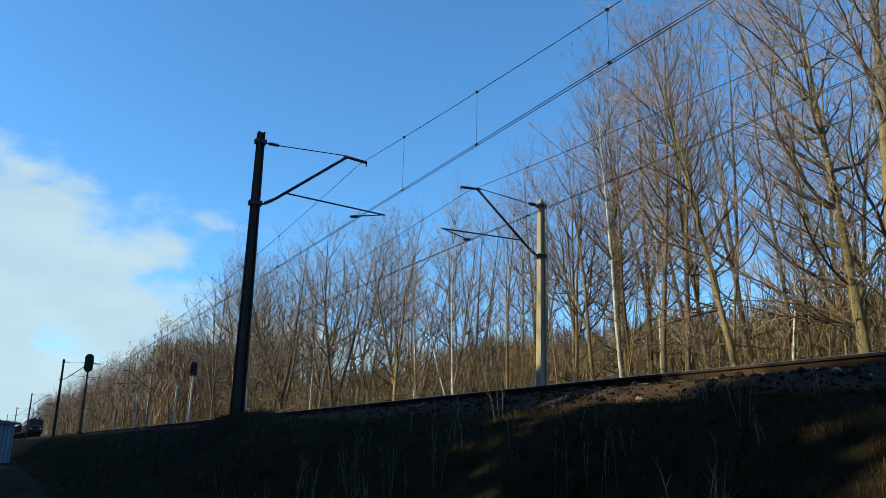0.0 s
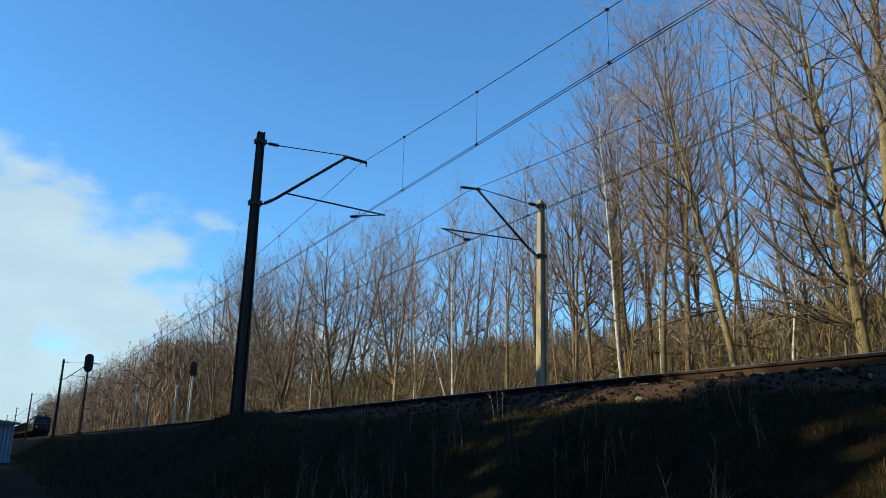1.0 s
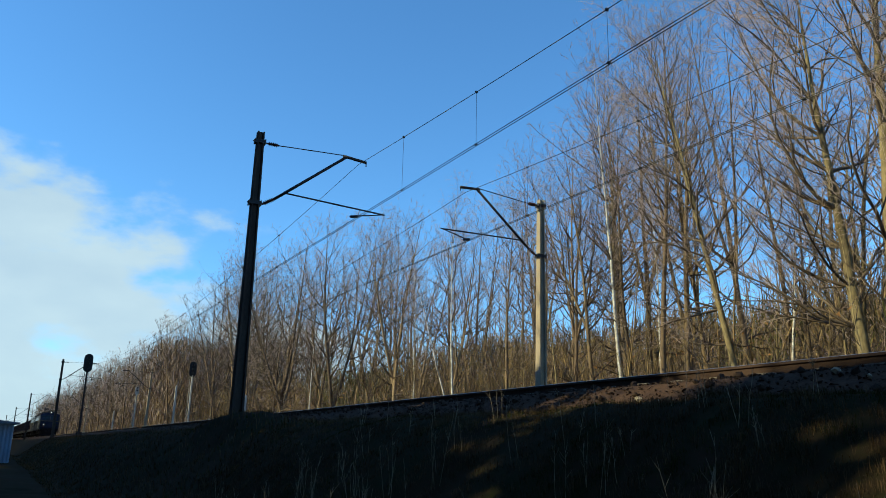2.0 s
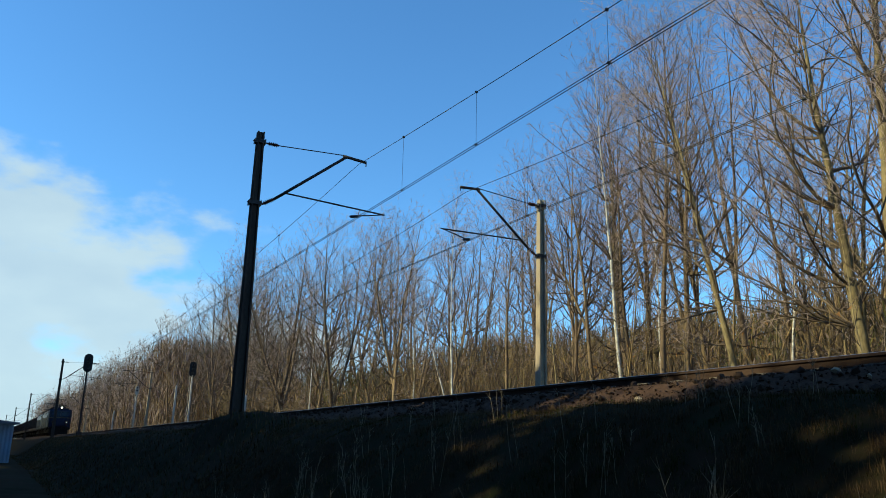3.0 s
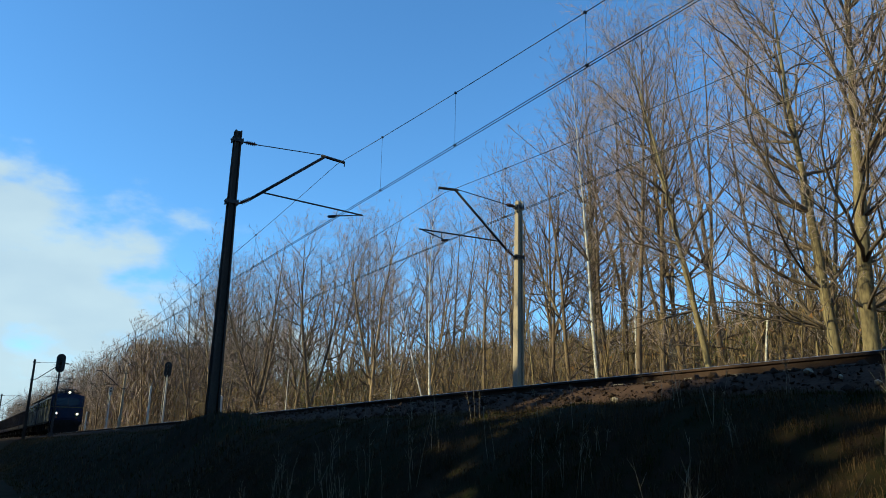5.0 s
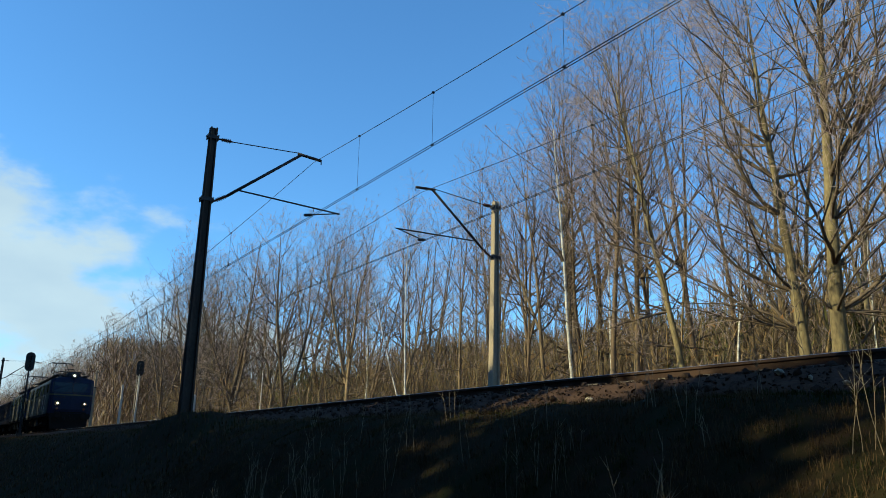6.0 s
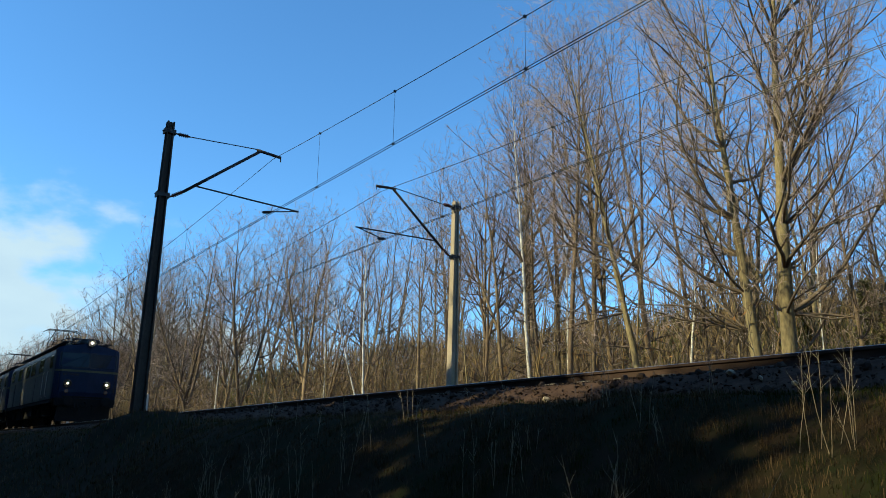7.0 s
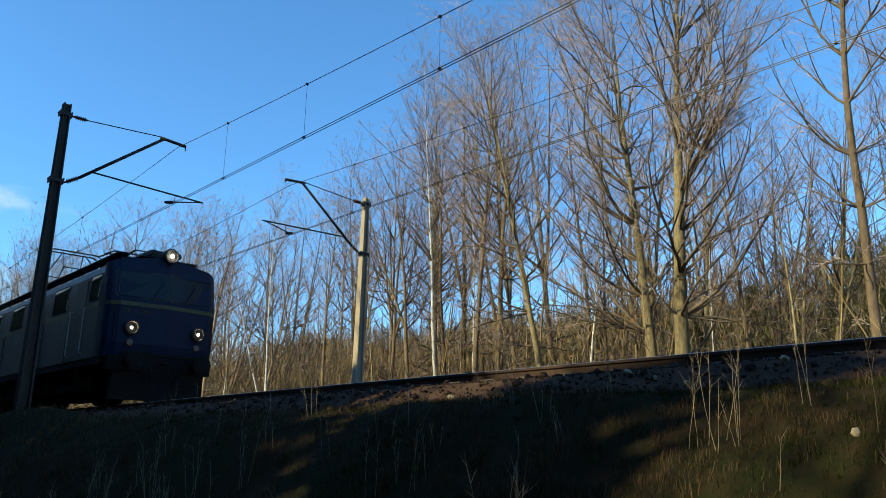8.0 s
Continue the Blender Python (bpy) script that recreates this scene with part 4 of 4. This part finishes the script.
# unseen belt of trees on the sunny side, added to shade bank and train
BELT = [pine_mesh(23 + i, 15, 2.6, 138, .0, 1.5) for i in range(2)]
SHADE = random.Random(12)
i = 0
for x0, step, h, end in ((-4.8, 3.0, 15.3, 36), (-8, 2.5, 17.8, 330), (-14, 3.4, 20.3, 120)):
    y = -34
    while y < end:
        x = x0 + rnd(SHADE, -1.0, 1.0) * (.4 if x0 > -6 else 1)
        hh = h * rnd(SHADE, .95, 1.06)
        # two lower places in the belt let the sun onto the bank
        foot = y - .301 * (5.5 - x)
        if x0 > -6 and -5 < foot < 9:
            y += step
            continue
        gap = False
        if 4.2 < foot < 7.6:
            gap, hh = True, min(hh, 2.55 - .5 + .602 * (5.6 - x) - (1.8 if 4.9 < foot < 6.9 else .6))
        if -3.4 < foot < 2.2:
            gap, hh = True, min(hh, 2.55 - 1.1 + .602 * (4.2 - x) - 1.0)
        pine(i, x, y, hh / 15, "tall dark spruce in an unseen belt, added to shade the line", "shelter belt", BELT)
        # added bare trees, also unseen, break up the sun let through
        if gap and x0 == -8:
            tree("far", i, x - 2.2, y, .85, i * 50, (0, 0), "shelter belt")
        y += step * rnd(SHADE, .85, 1.15) * (1 if y < 60 else 1.35)
        i += 1
# more unseen spruces behind, added to keep sky light off the train front
for x in range(-6, 5, 3):
    for y in (-14, -19):
        pine(i, x + rnd(SHADE, -.8, .8), y, rnd(SHADE, .75, .9), "tall dark spruce in an unseen belt, added to shade the line", "shelter belt", BELT)
        i += 1


# ---- undergrowth and far wood: uncountable ----
def far_woods():
    r = random.Random(8)
    g = Geo()
    for _ in range(2200):
        y = rnd(r, -60, 420)
        x = rnd(r, 42, 80) + bend(y) if y > 0 else rnd(r, 36, 80)
        z = ground_z(x, y)
        h = rnd(r, 9, 17)
        w = Vector((rnd(r, -.06, .06), rnd(r, -.06, .06), 1)).normalized()
        pts, ways, rads = limb(g, r, Vector((x, y, z - .3)), w, h, rnd(r, .06, .14), 3, 4, .02, .05, tip=.2)
        for k in range(9):
            p, w2, _r = along_limb(pts, ways, rads, rnd(r, .2, .98))
            limb(g, r, p, side_way(r, w2, radians(rnd(r, 30, 70))), rnd(r, 1, 3.2), .034, 2, 3, .12, .12, 1, tip=.4)
    # fine growth far in: thin twig ends, withered leaves and needles
    for i in range(380000):
        deep = i % 3
        if deep:
            y = rnd(r, -45, 140) if deep == 1 else (rnd(r, -10, 80) if i % 2 else rnd(r, 118, 420))
            x = rnd(r, 44, 78) + bend(y) if y < 118 else rnd(r, 21, 46) + bend(y)
            top, size = (10.6 if y < 118 else 16.5) + (3.0 if y < 118 else 2.0) * noise.noise((x * .09, y * .09, 4)), .95 if y < 118 else .8
        else:
            y = rnd(r, -20, 118) if i % 6 else rnd(r, 118, 400)
            x = rnd(r, 25, 44) + bend(y)
            top, size = (5.4 if y < 38 else 7.6) + 2.8 * noise.noise((x * .15, y * .15, 4)), .55
        p = Vector((x, y, ground_z(x, y) + top * r.random() ** .8))
        d = Vector((rnd(r, -.6, .6), rnd(r, -.6, .6), rnd(r, .3, 1.7))) * size
        e = Vector((rnd(r, -1, 1), rnd(r, -1, 1), rnd(r, -.3, .3))) * size * (.115 if y < 118 else .2)
        olive = noise.noise((x * .07, y * .07, 9)) + (.3 if y < 16 else -.3) + rnd(r, -.2, .2)
        g.add([tuple(p - d), tuple(p + e), tuple(p + d)], [(0, 1, 2)], r.choice((4, 4, 0, 1)) if y > 118 else 3 if olive > 0 else r.choice((2, 0, 4, 4)))
    ob = new("far_woods", g.mesh("far_woods", [M_BARK, M_TWIG, M_SCRUB, M_PINE, M_BARKDARK]))
    tagged(ob, "dense brown leafless wood behind the front trees", "woods", kind="stuff")


def undergrowth():
    r = random.Random(9)
    g = Geo()
    for _ in range(5000):
        y = rnd(r, -20, 120) if r.random() < .75 else rnd(r, 120, 420)
        x = rnd(r, 19.5, 48) + bend(y)
        z = ground_z(x, y)
        h = (rnd(r, 1.6, 4.5) if r.random() < .6 else rnd(r, 4.5, 9)) * (.55 if x < 21.5 else 1)
        w = Vector((rnd(r, -.35, .35), rnd(r, -.35, .35), 1)).normalized()
        pts, ways, rads = limb(g, r, Vector((x, y, z - .1)), w, h, h * rnd(r, .005, .008), 3, 3, .03, .08, tip=.3)
        for k in range(5):
            p, w2, _r = along_limb(pts, ways, rads, rnd(r, .2, 1))
            limb(g, r, p, side_way(r, w2, radians(rnd(r, 25, 60))), rnd(r, .4, 1.3), .009, 1, 3, .1, .12, tip=.4)
        if r.random() < .5:
            for k in range(14):
                p, w2, _r = along_limb(pts, ways, rads, rnd(r, .15, 1))
                p = p + Vector((rnd(r, -.6, .6), rnd(r, -.6, .6), rnd(r, -.4, .4)))
                d, e = Vector((rnd(r, -1, 1), rnd(r, -1, 1), rnd(r, -1, 1))) * .09, Vector((rnd(r, -1, 1), rnd(r, -1, 1), rnd(r, -1, 1))) * .07
                g.add([tuple(p - d), tuple(p + e), tuple(p + d)], [(0, 1, 2)], 1)
    ob = new("undergrowth", g.mesh("undergrowth", [M_SCRUB, M_LEAF]))
    tagged(ob, "yellowish brown leafless undergrowth with withered leaves", "undergrowth", kind="stuff")


far_woods()
undergrowth()


# ---- bank: grass, weeds, stones ----
def grass():
    r = random.Random(4)
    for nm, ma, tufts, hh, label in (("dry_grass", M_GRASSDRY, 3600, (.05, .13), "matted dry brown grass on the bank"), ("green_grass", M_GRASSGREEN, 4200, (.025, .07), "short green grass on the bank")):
        g = Geo()
        green = nm == "green_grass"

        def blade(x, y, h, w, reach, a):
            """One bent blade of two faces."""
            X, z = x + bend(y), ground_z(x + bend(y), y)
            dx, dy = math.cos(a), math.sin(a)
            cx, cy = -dy * w, dx * w
            g.add([(X - cx, y - cy, z - .02), (X + cx, y + cy, z - .02), (X + dx * reach * .35 + cx * .8, y + dy * reach * .35 + cy * .8, z + h * .7), (X + dx * reach * .35 - cx * .8, y + dy * reach * .35 - cy * .8, z + h * .7),
                   (X + dx * reach, y + dy * reach, z + h * rnd(r, .55, 1))], [(0, 1, 2, 3), (3, 2, 4)])

        # tufts close by, bent over and tangled
        for _ in range(tufts):
            x, y = rnd(r, 2.4, 5.7), rnd(r, -.6, 5.5) if r.random() < .55 else rnd(r, 5.5, 15)
            patch = noise.noise((x * .8, y * .5, 20)) + .35 * noise.noise((x * 2.6, y * 2.6, 31)) + (.30 if y < 4 else -.2)
            if (patch > .05) != green and r.random() < .8:
                continue
            size = rnd(r, .6, 1.25) * (.7 + .6 * max(noise.noise((x * 1.7, y * 1.7, 50)), 0))
            for _b in range(r.randrange(10, 20)):
                h = rnd(r, *hh) * size
                blade(x + rnd(r, -.06, .06), y + rnd(r, -.06, .06), h, rnd(r, .0011, .0024), h * rnd(r, .3, 1.5), r.random() * 6.283)
        # thatch lying flat between the tufts
        for _ in range(26000):
            x, y = rnd(r, 2.2, 5.8), rnd(r, -.6, 13)
            if ((noise.noise((x * .8, y * .5, 20)) > .0) != green) and r.random() < .7:
                continue
            blade(x, y, rnd(r, .008, .03), rnd(r, .001, .002), rnd(r, .03, .12), r.random() * 6.283)
        # farther along the bank
        for _ in range(13000):
            blade(rnd(r, 1.6, 5.9), rnd(r, 13, 90), rnd(r, *hh) * 1.4, rnd(r, .004, .010), rnd(r, .02, .12), r.random() * 6.283)
        tagged(new(nm, g.mesh(nm, ma)), label, "grass", kind="stuff")


def weed(x, y, h, seed, lean=(0, 0)):
    r = random.Random(seed)
    m = thing("dead_weed", pose(x, y, ground_z(x, y)), "tall dead pale weed stalk on the bank", "weed", "dead weeds on the bank")
    for i in range(r.randrange(1, 4)):
        g = Geo()
        w = Vector((rnd(r, -.18, .18) + lean[0], rnd(r, -.18, .18) + lean[1], 1)).normalized()
        q = limb(g, r, Vector((rnd(r, -.06, .06), rnd(r, -.06, .06), -.05)), w, h * rnd(r, .7, 1), .0024, 5, 4, .02, .07, tip=.45)
        for k in range(5):
            p, w2, _r = along_limb(*q, rnd(r, .45, 1))
            limb(g, r, p, side_way(r, w2, radians(rnd(r, 20, 45))), h * rnd(r, .06, .2), .0015, 2, 3, .05, .1)
        part("stalk", g, M_STALK, m, fix=False)


def near_things():
    r = random.Random(6)
    for i in range(64):
        y = rnd(r, .5, 11)
        x = rnd(r, 2.4, 5.0)
        weed(x, y, rnd(r, .4, .95) * (1.15 if x < 3.4 else .8), i)
    # a thick clump and single stalks lower on the bank
    for x, y, h in ((4.30, 2.26, .85), (4.35, 2.38, .8), (4.43, 2.24, .7), (4.32, 2.2, .5), (3.77, 6.84, .9), (3.61, 7.45, .6), (3.55, 8.28, .55), (3.84, 4.65, .5), (3.84, 4.37, .55), (4.21, 4.56, .3)):
        weed(x, y, h, int(x * 1000 + y * 77))
    shapes = []
    for s in range(5):
        bm = bmesh.new()
        bmesh.ops.create_icosphere(bm, subdivisions=1, radius=1)
        for v in bm.verts:
            v.co *= 1 + .45 * noise.noise(v.co * 1.3 + Vector((s * 9, 0, 0)))
            v.co.z *= .7
        me = bpy.data.meshes.new("stone")
        bm.to_mesh(me)
        bm.free()
        me.materials.append(M_STONE)
        shapes.append(me)
    bed = bpy.data.objects["ballast_bed"]
    for i in range(280):
        y = rnd(r, .5, 22)
        x = rnd(r, 5.3, 6.7)
        s = rnd(r, .025, .06)
        z = float(np.interp(x, [5.55, 6.35, 6.9], [-.60, -.27, -.20]))
        o = new("stone", shapes[i % 5])
        o.parent = bed
        o.matrix_basis = Matrix.Translation((x + bend(y), y, z + s * .2)) @ pose(0, 0, 0, r.random() * 360, r.random() * 360, 0) @ Matrix.Scale(s, 4)
    # pale stones lying on the bank
    for i, (x, y, z, s) in enumerate(((5.88, 3.3, -.46, .035), (6.23, 4.09, -.30, .05), (4.41, 1.52, -.91, .032), (6.3, 2.64, -.27, .04), (5.83, 6.1, -.47, .05), (6.05, 3.7, -.38, .03), (5.7, 5.7, -.52, .035))):
        me = shapes[i % 5].copy()
        me.materials[0] = M_CONCRETE
        o = new("pale_stone", me)
        o.matrix_basis = Matrix.Translation((x, y, z)) @ pose(0, 0, 0, i * 50, 0, i * 80) @ Matrix.Scale(s, 4)
        tagged(o, "pale loose stone lying on the dark bank", "stone", "pale stones on the bank")
    # loose ballast too fine to count
    g = Geo()
    for i in range(12000):
        y = rnd(r, -1, 12) if i % 2 else rnd(r, 12, 40)
        x = rnd(r, 5.2, 7.3)
        z = float(np.interp(x, [5.2, 5.55, 6.35, 6.9], [-.62, -.60, -.27, -.20]))
        s = rnd(r, .012, .03)
        c = Vector((x + bend(y), y, z + fall(y)))
        vs = [c + Vector((rnd(r, -1, 1), rnd(r, -1, 1), rnd(r, -.3, 1))) * s for _ in range(5)]
        g.add([tuple(v) for v in vs], [(0, 1, 2), (0, 2, 3), (0, 3, 4), (0, 4, 1), (1, 2, 4), (2, 3, 4)])
    tagged(new("loose_ballast", g.mesh("loose_ballast", M_STONE)), "loose crushed stone on the ballast shoulder", "gravel", kind="stuff")
    # sleepers under both tracks
    sg = Geo()
    sg.prism([(-.14, -.21), (.14, -.21), (.11, 0), (-.11, 0)], "x", -1.3, 1.3)
    sm = sg.mesh("sleeper", M_SLEEPER, fix=True)
    for d in (D1, D2):
        for i in range(110):
            y = -6 + i * .6
            o = new("sleeper", sm)
            o.parent = bed
            o.location = (d + bend(y), y, -.172 + fall(y))


grass()
near_things()


# ---- what moves ----
def motions():
    times = [i * .5 for i in range(17)]
    for ob, back in TRAIN:
        rows = []
        for t in times:
            y = FRONT_END + SPEED * (8 - t) + back
            turn = math.degrees(math.atan2(max(y + 6 - 10, 0), 11824))
            rows.append((t, pose(D1 + bend(y), y, fall(y), 0, 0, turn)))
        walk(ob, rows)
    step = 1 / 30
    for o, yw in wheels_a + wheels_b:
        walk(o, [(i * step, pose(0, yw, .625, math.degrees(SPEED * i * step / .625), 0, 0)) for i in range(241)])


motions()
